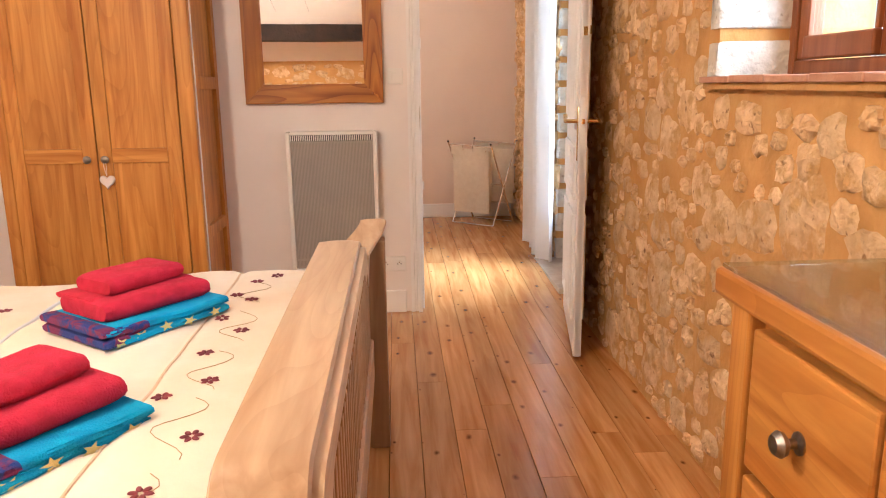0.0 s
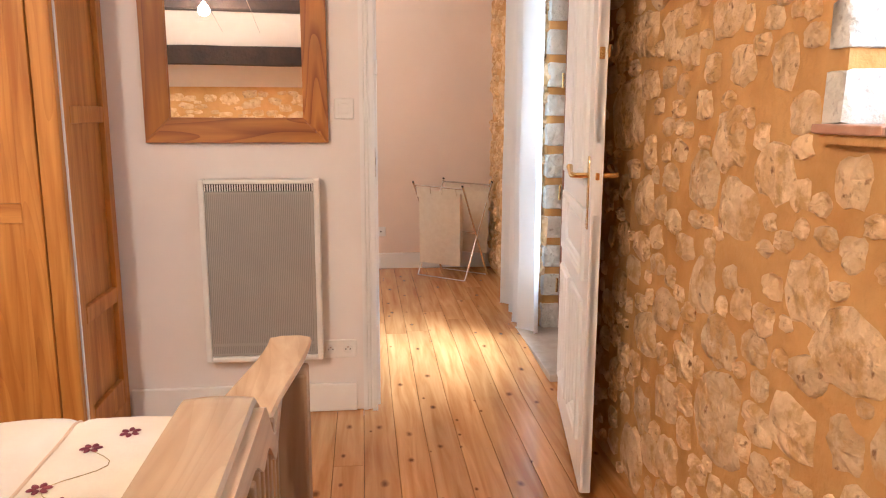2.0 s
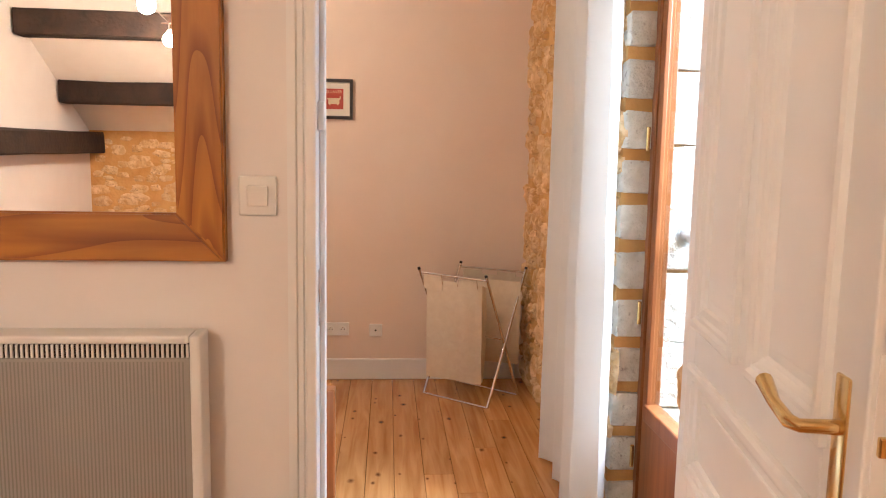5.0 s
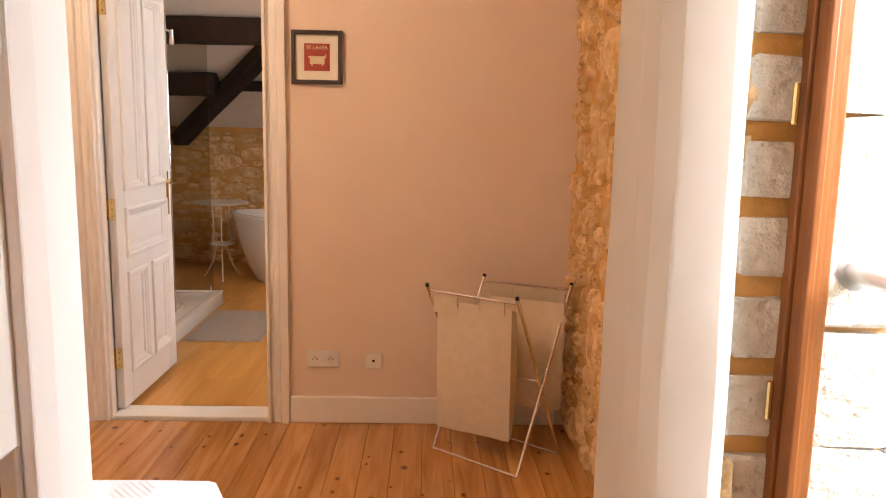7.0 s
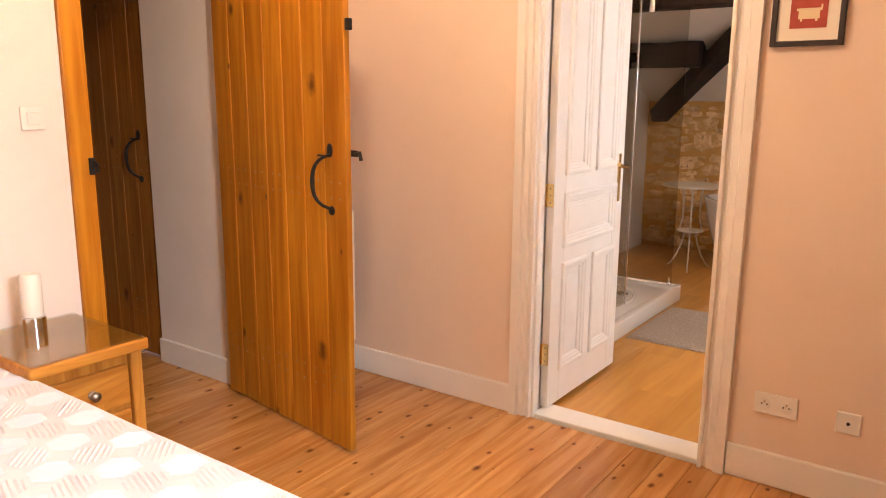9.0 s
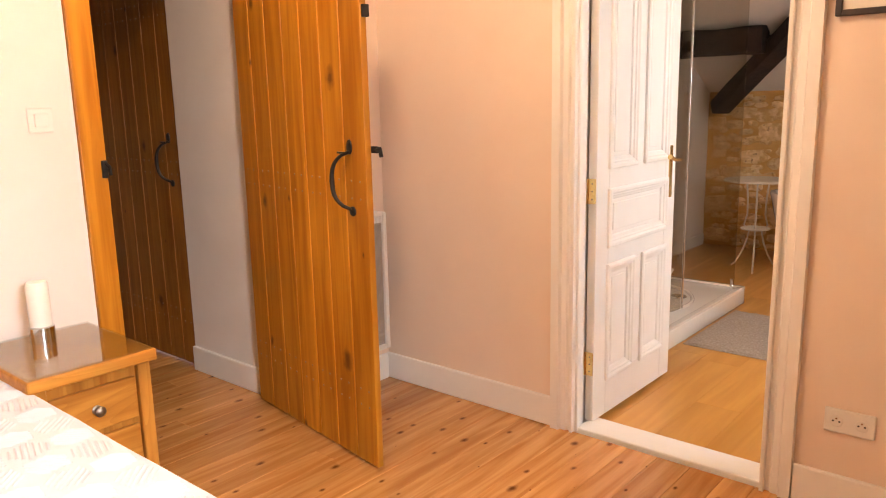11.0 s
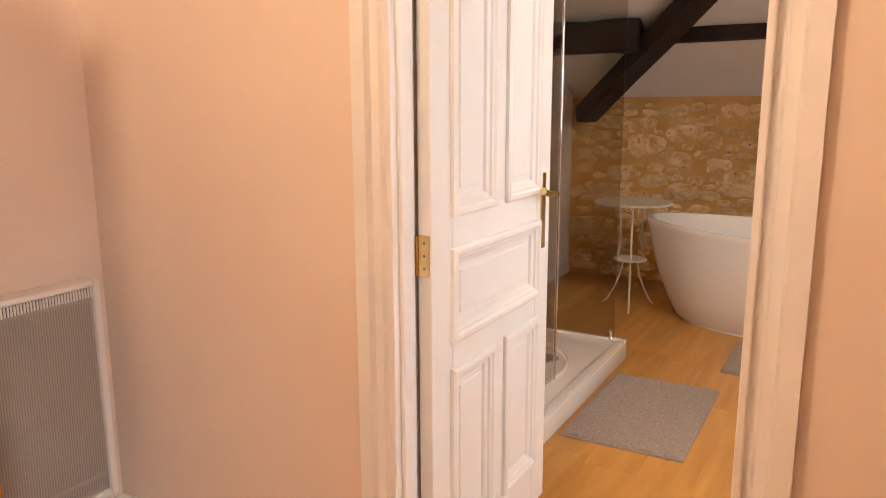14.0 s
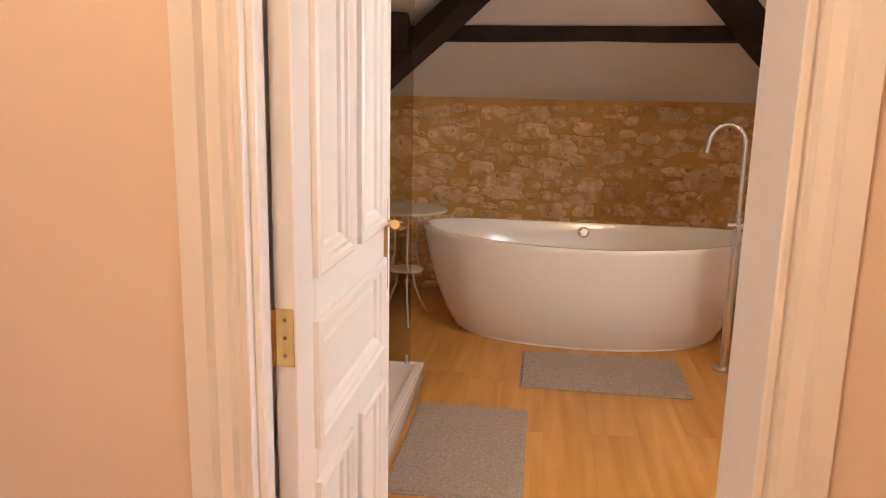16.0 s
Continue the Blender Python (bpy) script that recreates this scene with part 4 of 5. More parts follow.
for x0, x1, kx in ((0.058, 0.436, 0.40), (0.441, 0.812, 0.478)):
    dr = part("door", bx(x0 + 0.06, x1 - 0.06, 0.006, 0.022, 0.16, WH - 0.08, 0), OAK_Z, wd)
    part("stile", bx(x0, x0 + 0.062, -0.004, 0.024, 0.11, WH - 0.02, 0.003), OAK_Z, dr)
    part("stile", bx(x1 - 0.062, x1, -0.004, 0.024, 0.11, WH - 0.02, 0.003), OAK_Z, dr)
    for a, b in ((0.11, 0.2), (0.90, 0.965), (WH - 0.12, WH - 0.02)):
        part("rail", bx(x0 + 0.062, x1 - 0.062, -0.003, 0.024, a, b, 0.003), OAK_X, dr)
    part("knob", moved(lathe(((0.006, 0), (0.006, 0.012), (0.017, 0.018), (0.018, 0.026), (0.010, 0.033), (0.0, 0.034)), 18), pose(kx, -0.004, 0.918, 90)), PEWTER, dr, "round pewter knob", True)
hb = bmesh.new()
ring = []
for k in range(32):
    a = 2 * math.pi * k / 32
    ring.append((0.0022 * 16 * math.sin(a) ** 3, 0.0022 * (13 * math.cos(a) - 5 * math.cos(2 * a) - 2 * math.cos(3 * a) - math.cos(4 * a))))
f0, f1 = [hb.verts.new((p[0] * 0.86, -0.010, p[1] * 0.86)) for p in ring], [hb.verts.new((p[0], 0.0, p[1])) for p in ring]
hb.faces.new(f0)
for k in range(32):
    hb.faces.new((f1[k], f1[(k + 1) % 32], f0[(k + 1) % 32], f0[k]))
bmesh.ops.recalc_face_normals(hb, faces=hb.faces[:])
heart = thing("hanging_heart", -1.442, 3.59, 0.78, "small pale fabric heart hung from the wardrobe knob", "ornament")
part("heart", hb, HEARTM, heart)
part("string", tube([(0, -0.004, 0.025), (-0.006, -0.012, 0.07), (0, -0.014, 0.112), (0.006, -0.012, 0.07), (0, -0.004, 0.025)], 0.0012, 6), HEARTM, heart)

# bed with a shaped footboard
bed = thing("bed", -0.27, 1.63, BF, "limed pine bed with scrolled slatted footboard", "bed")
YE = 0.98


def crest(y):
    """Height of the top rail across the bed."""
    a = max(0.0, YE - abs(y))
    if a < 0.20:
        u = a / 0.20
        return 0.795 - 0.110 * u ** 1.2
    u = min(1.0, (a - 0.20) / 0.14)
    return 0.685 + 0.107 * u * u * (3 - 2 * u) + 0.004 * (1 - abs(y) / YE)


bm, rings = bmesh.new(), []
N = 90
for i in range(N + 1):
    y = -YE + 2 * YE * i / N
    z = crest(y)
    # wide rounded cap that rolls outwards
    k = max(0.0, 1 - (YE - abs(y)) / 0.22)
    k = k * k * (3 - 2 * k)
    xo = -0.038 + 0.088 * k
    rings.append([bm.verts.new((xo + (0.72 - 0.2 * k) * p[0], y, z + p[1])) for p in ((-0.080, -0.022), (-0.086, -0.014), (-0.080, -0.004), (-0.03, 0.0), (0.04, 0.0), (0.080, -0.004), (0.086, -0.012), (0.080, -0.021), (0.03, -0.024), (-0.05, -0.024))])
for a, b in zip(rings, rings[1:]):
    for k in range(10):
        bm.faces.new((a[k], a[(k + 1) % 10], b[(k + 1) % 10], b[k]))
bm.faces.new(rings[0][::-1])
bm.faces.new(rings[-1])
bmesh.ops.recalc_face_normals(bm, faces=bm.faces[:])
part("top_rail", bm, PALE_Y, bed, "wide curved pale pine cap", True)
bm, rings = bmesh.new(), []
for i in range(N + 1):
    y = -YE + 0.05 + 2 * (YE - 0.05) * i / N
    z = crest(y) - 0.022
    d = 0.05 + 0.05 * math.exp(-((abs(y) - 0.62) / 0.06) ** 2)
    rings.append([bm.verts.new(p) for p in ((0.014, y, z), (0.038, y, z), (0.038, y, z - d), (0.014, y, z - d))])
for a, b in zip(rings, rings[1:]):
    for k in range(4):
        bm.faces.new((a[k], a[(k + 1) % 4], b[(k + 1) % 4], b[k]))
bmesh.ops.recalc_face_normals(bm, faces=bm.faces[:])
part("apron", bm, PALE_Y, bed, "scrolled rail under the cap", True)
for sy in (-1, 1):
    part("post", bx(0.02, 0.088, sy * (YE - 0.04) - 0.04, sy * (YE - 0.04) + 0.04, 0, 0.735, 0.006), LIMED_DARK_Z, bed)
part("bottom_rail", bx(0.008, 0.042, -YE + 0.08, YE - 0.08, 0.26, 0.40, 0.006), PALE_Y, bed)
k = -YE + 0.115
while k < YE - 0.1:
    part("slat", bx(0.016, 0.034, k - 0.013, k + 0.013, 0.39, 0.69, 0.004), LIMED_DARK_Z, bed)
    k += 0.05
part("side_rail", bx(-2.0, 0.02, YE - 0.06, YE - 0.03, 0.25, 0.40, 0.004), OAK_X, bed)
part("mattress", bx(-2.05, -0.04, -YE + 0.05, YE - 0.05, 0.40, 0.57, 0.04, 3), COVER, bed)

# quilt: a thick soft sheet over the mattress
qx0, qx1, qy0, qy1 = -2.35, -0.33, 0.66, 2.68


def quilt_z(x, y):
    edge = min(1.0, (qy1 - y) / 0.10, (y - qy0) / 0.10)
    edge = max(0.0, edge)
    puff = 0.012 * math.sin(3.1 * x + 1.3 * y) + 0.018 * noise.noise(Vector((2.2 * x, 2.2 * y, 0.3))) + 0.008 * noise.noise(Vector((7 * x, 7 * y, 3.0)))
    seam = -0.010 * math.exp(-((x + 0.66) / 0.016) ** 2) - 0.012 * math.exp(-((x + 1.16) / 0.02) ** 2)
    return 0.578 + puff + seam - 0.13 * (1 - math.sqrt(max(0.0, 1 - (1 - edge) ** 2)))


def sheet(x0, x1, y0, y1, nx, ny, fz, thick=0.03):
    bm = bmesh.new()
    g = [[bm.verts.new((x0 + (x1 - x0) * i / nx, y0 + (y1 - y0) * j / ny, fz(x0 + (x1 - x0) * i / nx, y0 + (y1 - y0) * j / ny))) for j in range(ny + 1)] for i in range(nx + 1)]
    for i in range(nx):
        for j in range(ny):
            bm.faces.new((g[i][j], g[i + 1][j], g[i + 1][j + 1], g[i][j + 1]))
    ret = bmesh.ops.extrude_face_region(bm, geom=bm.faces[:])
    for v in [q for q in ret["geom"] if isinstance(q, bmesh.types.BMVert)]:
        v.co.z -= thick
    bmesh.ops.recalc_face_normals(bm, faces=bm.faces[:])
    return bm


quilt = thing("quilt", 0, 0, 0, "cream padded quilt with stitched flowers on the bed", "quilt")
part("quilt_top", sheet(qx0, qx1, qy0, qy1, 130, 110, quilt_z, 0.05), DUVET, quilt, smooth=True)
part("seam", tube([(-0.66 + 0.004 * math.sin(9 * y), y, quilt_z(-0.66, y) + 0.003) for y in np.linspace(qy0 + 0.1, qy1 - 0.03, 60)], 0.0035, 6), BAND, quilt, "tan piped seam", True)
part("seam", tube([(-1.16 + 0.006 * math.sin(7 * y), y, quilt_z(-1.16, y) + 0.003) for y in np.linspace(qy0 + 0.1, qy1 - 0.03, 60)], 0.006, 6), PIPING, quilt, "pale blue piping", True)
part("seam", tube([(-0.40 - 0.04 * (y - 1.5) ** 2, y, quilt_z(-0.4, y) + 0.004) for y in np.linspace(qy0 + 0.1, qy1 - 0.03, 60)], 0.004, 6), PIPING, quilt, "pale piping", True)


def flower(x, y, turn, size=0.021):
    bits = []
    for k in range(6):
        a = turn + k * math.pi / 3
        px, py = x + size * 0.6 * math.cos(a), y + size * 0.6 * math.sin(a)
        bits.append(moved(lathe(((0.0, 0.0), (1.0, 0.0015), (0.75, 0.004), (0.0, 0.005)), 10, size * 0.42, size * 0.26), pose(px, py, quilt_z(px, py), 0, 0, math.degrees(a))))
    part("flower", merge(*bits), FLOWER, quilt, "dark red stitched flower")


rq = random.Random(3)
for x, y in ((-0.57, 2.22), (-0.52, 2.28), (-0.60, 2.08), (-0.55, 2.03), (-0.60, 1.90), (-0.53, 1.80), (-0.58, 1.66), (-0.53, 1.50), (-0.60, 1.42), (-0.50, 1.26), (-0.53, 1.10), (-0.6, 0.98), (-0.52, 0.86), (-1.24, 1.60), (-1.22, 2.05), (-1.30, 1.2)):
    x, y = -0.30 + (x + 0.30) * 1.05, 0.136 + (y - 0.136) * 1.11
    flower(x, y, rq.uniform(0, 1))
for x, y in ((-0.57, 2.12), (-0.56, 1.84), (-0.56, 1.56), (-0.55, 1.30), (-0.56, 1.04)):
    pts = [(x + 0.04 * math.sin(8 * u + y), y + 0.22 * (u - 0.5), 0) for u in np.linspace(0, 1, 14)]
    part("stem", tube([(a, b * 1.1, quilt_z(a, b * 1.1) + 0.001) for a, b, _ in pts], 0.0009, 5), STEM, quilt, "thin stitched stem")


def folded(w, d, h, layers, roll=0.5, seed=0):
    """A folded towel: layers of cloth with a rounded fold at one long side."""
    rr = random.Random(seed)
    bits = []
    for k in range(layers):
        z0, t = h * k / layers, h / layers
        bm = bmesh.new()
        sec = []
        n = 12
        for i in range(n + 1):
            a = -math.pi / 2 + math.pi * i / n
            sec.append((d / 2 - t / 2 + t / 2 * math.cos(a), z0 + t / 2 + t / 2 * math.sin(a)))
        sec += [(-d / 2 + 0.01, z0 + t), (-d / 2, z0 + t * 0.7), (-d / 2, z0 + t * 0.3), (-d / 2 + 0.01, z0)]
        rings = []
        m = 16
        for i in range(m + 1):
            u = -w / 2 + w * i / m
            sag = 0.006 * noise.noise(Vector((u * 9, k * 3.1 + seed, 0.5)))
            end = 1 - 0.25 * max(0, abs(2 * i / m - 1) - 0.86) / 0.14
            rings.append([bm.verts.new((u, y * (1 + 0.02 * rr.uniform(-1, 1)) + 0.01 * noise.noise(Vector((u * 6, seed, k))), (z - z0 - t / 2) * end + z0 + t / 2 + sag)) for y, z in sec])
        for a, b in zip(rings, rings[1:]):
            for j in range(len(sec)):
                bm.faces.new((a[j], a[(j + 1) % len(sec)], b[(j + 1) % len(sec)], b[j]))
        bm.faces.new(rings[0][::-1])
        bm.faces.new(rings[-1])
        bits.append(bm)
    out = merge(*bits)
    bmesh.ops.recalc_face_normals(out, faces=out.faces[:])
    return out


for n, (x, y, rz) in enumerate(((-0.825, 2.08, 52), (-0.815, 1.395, 54))):
    z = quilt_z(x, y) - 0.004
    b = thing("beach_towel", x, y, z, "folded blue and yellow printed beach towel on the quilt", "towel", rz, "folded towels on the bed")
    part("cloth", moved(folded(0.36, 0.28, 0.044, 2, seed=n), pose(0, 0, 0, 0, 0, 180)), BEACH, b, smooth=True)
    part("print", moved(folded(0.12, 0.284, 0.046, 2, seed=n), pose(-0.128, 0, 0, 0, 0, 180)), NAVY, b, "navy and maroon print", True)
    for px, pz in ((-0.15, 0.026), (-0.09, 0.03), (-0.02, 0.036), (0.05, 0.03), (0.13, 0.034)):
        star = bmesh.new()
        star.faces.new([star.verts.new((px + (0.022 if k % 2 else 0.009) * math.cos(k * 0.628 + px * 9), -0.1435, pz * 0.8 - 0.012 + (0.014 if k % 2 else 0.006) * math.sin(k * 0.628 + px * 9))) for k in range(10)])
        part("motif", star, YELLOW, b, "yellow motif")
    r = thing("bath_towel", x - 0.015, y + 0.02, z + 0.043, "folded crimson bath towel on a beach towel", "towel", rz, "folded towels on the bed")
    part("cloth", moved(folded(0.31, 0.20, 0.052, 1, seed=n + 5), pose(0.0, -0.015, 0, 0, 0, 180)), REDTOWEL, r, smooth=True)
    part("fold", moved(folded(0.30, 0.16, 0.018, 1, seed=n + 9), pose(0, 0.03, 0.036, 0, 0, 180)), REDTOWEL, r, smooth=True)
    h = thing("hand_towel", x - 0.02, y + 0.03, z + 0.094, "small folded crimson hand towel on top", "towel", rz + 3, "folded towels on the bed")
    part("cloth", moved(folded(0.23, 0.14, 0.044, 1, seed=n + 15), pose(0.0, 0, 0, 0, 0, 180)), REDTOWEL, h, smooth=True)

# dresser with a glass top
ds = thing("dresser", 0.608, 0.71, BF, "oak chest of drawers with a glass top", "dresser")
DWX, DWY, DH2 = 0.222, 0.52, 0.912 - BF
part("top", bx(-DWX - 0.02, DWX, -DWY - 0.03, DWY + 0.035, DH2 - 0.052, DH2 - 0.008, 0.008), OAK_Y, ds)
part("body", bx(-DWX + 0.025, DWX, -DWY + 0.02, DWY - 0.01, 0.06, DH2 - 0.05, 0.003), OAK_Y, ds)
for sy in (-1, 1):
    part("corner_post", bx(-DWX + 0.0, -DWX + 0.06, sy * (DWY - 0.025) - 0.03, sy * (DWY - 0.025) + 0.03, 0, DH2 - 0.05, 0.005), OAK_Z, ds)
g = part("glass_top", bx(-DWX - 0.012, DWX - 0.01, -DWY - 0.02, DWY + 0.025, DH2 - 0.0075, DH2, 0.002), TOPGLASS, ds, "clear glass sheet")
for r0, r1, cols in ((0.65, 0.872, 3), (0.39, 0.635, 1), (0.12, 0.375, 1)):
    for c in range(cols):
        a, b = -DWY + 0.06 + c * (2 * DWY - 0.12) / cols + 0.004, -DWY + 0.06 + (c + 1) * (2 * DWY - 0.12) / cols - 0.004
        dw = part("drawer", bx(-DWX + 0.002, -DWX + 0.03, a, b, r0, r1, 0.005), OAK_Y, ds)
        for ky in ((a + b) / 2,) if cols == 3 else (a + 0.25, b - 0.25):
            part("knob", moved(lathe(((0.016, 0), (0.016, 0.003), (0.007, 0.006), (0.007, 0.016), (0.016, 0.022), (0.019, 0.029), (0.013, 0.037), (0.0, 0.039)), 20), pose(-DWX + 0.002, ky, (r0 + r1) / 2, 0, -90)), PEWTER, dw, "round pewter knob", True)

# cable lights
for p in SPOTS:
    l = thing("ceiling_spotlight", p[0], p[1], p[2], "small chrome spotlight on a low-voltage cable", "ceiling light", group="cable spotlights")
    part("bulb", moved(lathe(((0.0, -0.03), (0.018, -0.026), (0.024, -0.01), (0.012, 0.012), (0.0, 0.014)), 16), pose(0, 0, 0)), BULB, l, "glowing bulb", True)
    part("holder", merge(tube([(0, 0, 0.01), (0, 0, 0.06)], 0.007, 8), tube([(-0.06, 0, 0.06), (0.06, 0, 0.06)], 0.003, 8)), CHROME, l)
solid("light_cable", merge(*[tube([(x + s, -1.2, 2.02), (x + s, -0.2, 2.262), (x + s * 0.5 + 0.015, 1.05, 2.282), (x + s * 0.4, 4.1, 2.40)], 0.0022, 6) for x in (-1.31,) for s in (-0.19, 0.19)]), CHROME, "thin low-voltage cables under the ceiling", "cable", kind="")
# the bathroom one is an unseen fixture, added to go with the fill
for x, y, z, lab in ((-1.06, 5.62, 2.49, "small round ceiling lamp on the landing"), (-0.3, 8.6, 2.36, "unseen round ceiling lamp added to brighten the bathroom")):
    l = thing("ceiling_lamp", x, y, 2.62, lab, "ceiling light")
    part("rose", moved(lathe(((0.05, -0.02), (0.05, -0.001)), 20), pose(0, 0, 0)), PLASTIC, l)
    part("flex", tube([(0, 0, -0.02), (0, 0, z + 0.08 - 2.62)], 0.003, 6), PLASTIC, l)
    part("bulb", moved(lathe(((0.0, 0.0), (0.016, 0.004), (0.02, 0.012), (0.01, 0.026), (0.0, 0.028)), 16), pose(0, 0, z + 0.055 - 2.62)), BULB, l, "glowing bulb", True)


# ---- landing things ----
def curtain(name, x, y0, y1, z0, z1, label):
    c = thing(name, x, (y0 + y1) / 2, z0, label, "curtain")
    W, H = y1 - y0, z1 - z0
    bm = bmesh.new()
    nu, nv = 110, 30
    grid = []
    for j in range(nv + 1):
        v = j / nv
        row = []
        for i in range(nu + 1):
            u = i / nu
            spread = 1.0 + 0.10 * (1 - v)
            ph = 2 * math.pi * 4.2 * u + 0.5 * math.sin(5 * u) + 0.5 * (1 - v) * math.sin(3 * u + 1)
            amp = 0.042 + 0.014 * math.sin(7 * u)
            row.append(bm.verts.new((amp * math.sin(ph) + 0.006 * noise.noise(Vector((u * 9, v * 7, 1))), (u - 0.5) * W * spread + 0.012 * math.sin(2 * ph), v * H + (0.012 * noise.noise(Vector((u * 4, 0, 0))) if j == 0 else 0))))
        grid.append(row)
    for a, b in zip(grid, grid[1:]):
        for i in range(nu):
            bm.faces.new((a[i], a[i + 1], b[i + 1], b[i]))
    ret = bmesh.ops.extrude_face_region(bm, geom=bm.faces[:])
    for v in [q for q in ret["geom"] if isinstance(q, bmesh.types.BMVert)]:
        v.co.x += 0.0025
    bmesh.ops.recalc_face_normals(bm, faces=bm.faces[:])
    part("cloth", bm, LINEN, c, smooth=True)
    return c


curtain("curtain", 0.845, 4.99, 5.68, 0.015, 2.28, "long white linen curtain gathered beside the glazed door")
solid("curtain_rail", tube([(0.85, 4.28, 2.30), (0.85, 5.75, 2.30)], 0.012, 12), IRON, "dark curtain rail above the glazed door", "curtain rail", kind="")

# picture
pic = thing("framed_picture", -0.283, 6.888, 1.515, "black-framed red bathtub print with cream mount", "picture")
pw, ph, pf = 0.215, 0.222, 0.017
for b in (bx(0, pf, -0.02, 0, 0, ph, 0.002), bx(pw - pf, pw, -0.02, 0, 0, ph, 0.002), bx(pf, pw - pf, -0.02, 0, 0, pf, 0.002), bx(pf, pw - pf, -0.02, 0, ph - pf, ph, 0.002)):
    part("frame_bar", b, BLACKFRAME, pic)
part("mount", bx(pf, pw - pf, -0.008, -0.002, pf, ph - pf), MOUNT, pic)
part("print", bx(0.054, 0.162, -0.0095, -0.008, 0.055, 0.168), POSTER, pic, "dark red printed poster")
part("tub_drawing", merge(bx(0.078, 0.140, -0.0105, -0.0095, 0.083, 0.108, 0.0004), bx(0.072, 0.146, -0.0105, -0.0095, 0.108, 0.116, 0.0004), bx(0.084, 0.09, -0.0105, -0.0095, 0.076, 0.083), bx(0.128, 0.134, -0.0105, -0.0095, 0.076, 0.083),
     bx(0.142, 0.147, -0.0105, -0.0095, 0.116, 0.126)), INK, pic, "cream drawing of a bathtub")
txt = bpy.data.curves.new("text", "FONT")
txt.body, txt.size, txt.align_x, txt.extrude = "SE LAVER", 0.0225, "CENTER", 0.0004
tob = new("lettering", txt)
tob.parent, tob.matrix_local = pic, pose(0.108, -0.0102, 0.144, 90)
txt.materials.append(INK)
bpy.context.view_layer.update()
tme = bpy.data.meshes.new_from_object(tob.evaluated_get(bpy.context.evaluated_depsgraph_get()))
tm = tob.matrix_local.copy()
bpy.data.objects.remove(tob)
tob = new("lettering", tme)
tob.parent, tob.matrix_local = pic, tm
tagged(tob, "cream printed words SE LAVER")

# laundry hamper on a folding chrome frame
hp = thing("laundry_hamper", 0, 0, 0, "folding chrome laundry hamper with two cream canvas bags", "laundry hamper")
A, B, C, D = Vector((0.314, 6.585, 0.69)), Vector((0.665, 6.455, 0.665)), Vector((0.912, 6.70, 0.675)), Vector((0.545, 6.745, 0.70))
fa, fb = Vector((0.345, 6.60, 0.006)), Vector((0.665, 6.335, 0.006))
fd, fc = fa + Vector((0.20, 0.215, 0)), fb + Vector((0.20, 0.215, 0))
fd.y, fc.y = min(fd.y, 6.84), min(fc.y, 6.8)
for p, q in ((A, fd), (B, fc), (D, fa), (C, fb)):
    part("leg", tube([p + (p - q).normalized() * 0.02, q], 0.0075, 10), CHROME, hp, smooth=True)
    part("rubber_tip", tube([p + (p - q).normalized() * 0.018, p + (p - q).normalized() * 0.03], 0.0082, 10), DARK, hp)
for p, q in ((A, B), (D, C), (fa, fb), (fd, fc)):
    part("crossbar", tube([p, q], 0.006, 10), CHROME, hp, smooth=True)
part("crossbar", tube([(A + fd) / 2, (B + fc) / 2], 0.005, 8), CHROME, hp)


def hanging_bag(p, q, drop, depth, side):
    """A canvas bag slung between two loops of a bar; its thickness runs to one side."""
    d = (q - p)
    a, b = p + d * 0.10, p + d * 0.93
    n = Vector((-d.y, d.x, 0)).normalized() * side
    bm, rings = bmesh.new(), []
    for j in range(13):
        v = j / 12
        row = []
        for i in range(17):
            u = i / 16
            o = a.lerp(b, u)
            bulge = 0.018 * math.sin(math.pi * u) * math.sin(math.pi * min(1, v * 1.1)) + 0.006 * noise.noise(Vector((u * 5, v * 5, side)))
            row.append(bm.verts.new(o + Vector((0, 0, -0.03 - drop * v)) - n * bulge + n * 0.02 * v))
        for i in range(17):
            u = 1 - i / 16
            o = a.lerp(b, u)
            row.append(bm.verts.new(o + Vector((0, 0, -0.05 - (drop - 0.03) * v)) + n * (depth * (0.35 + 0.65 * math.sin(math.pi * min(1, 0.12 + v * 0.8)))) + n * 0.004 * noise.noise(Vector((u * 5, v * 5, 7)))))
        rings.append(row)
    for r, s in zip(rings, rings[1:]):
        L = len(r)
        for k in range(L):
            bm.faces.new((r[k], r[(k + 1) % L], s[(k + 1) % L], s[k]))
    bm.faces.new(rings[-1])
    bmesh.ops.recalc_face_normals(bm, faces=bm.faces[:])
    bag = part("bag", bm, CANVAS, hp, "cream canvas laundry bag", True)
    for u in (0.2, 0.72):
        o = p + d * u
        e = d.normalized() * 0.055
        part("loop", tube([o - e + n * -0.012 + Vector((0, 0, -0.05)), o - e * 0.9 - n * 0.012, o + e * 0.9 - n * 0.012, o + e + n * -0.012 + Vector((0, 0, -0.05))], 0.0025, 6), CHROME, bag, "chrome wire loop")
        tab = bmesh.new()
        vs = [tab.verts.new(o + k * e * 0.95 + n * -0.006 + Vector((0, 0, z))) for k, z in ((-1, -0.085), (1, -0.085), (1, -0.012), (-1, -0.012))]
        vs2 = [tab.verts.new(v.co + n * 0.005) for v in vs]
        tab.faces.new(vs)
        tab.faces.new(vs2[::-1])
        for k in range(4):
            tab.faces.new((vs[k], vs[(k + 1) % 4], vs2[(k + 1) % 4], vs2[k]))
        bmesh.ops.recalc_face_normals(tab, faces=tab.faces[:])
        part("tab", tab, CANVAS, bag)


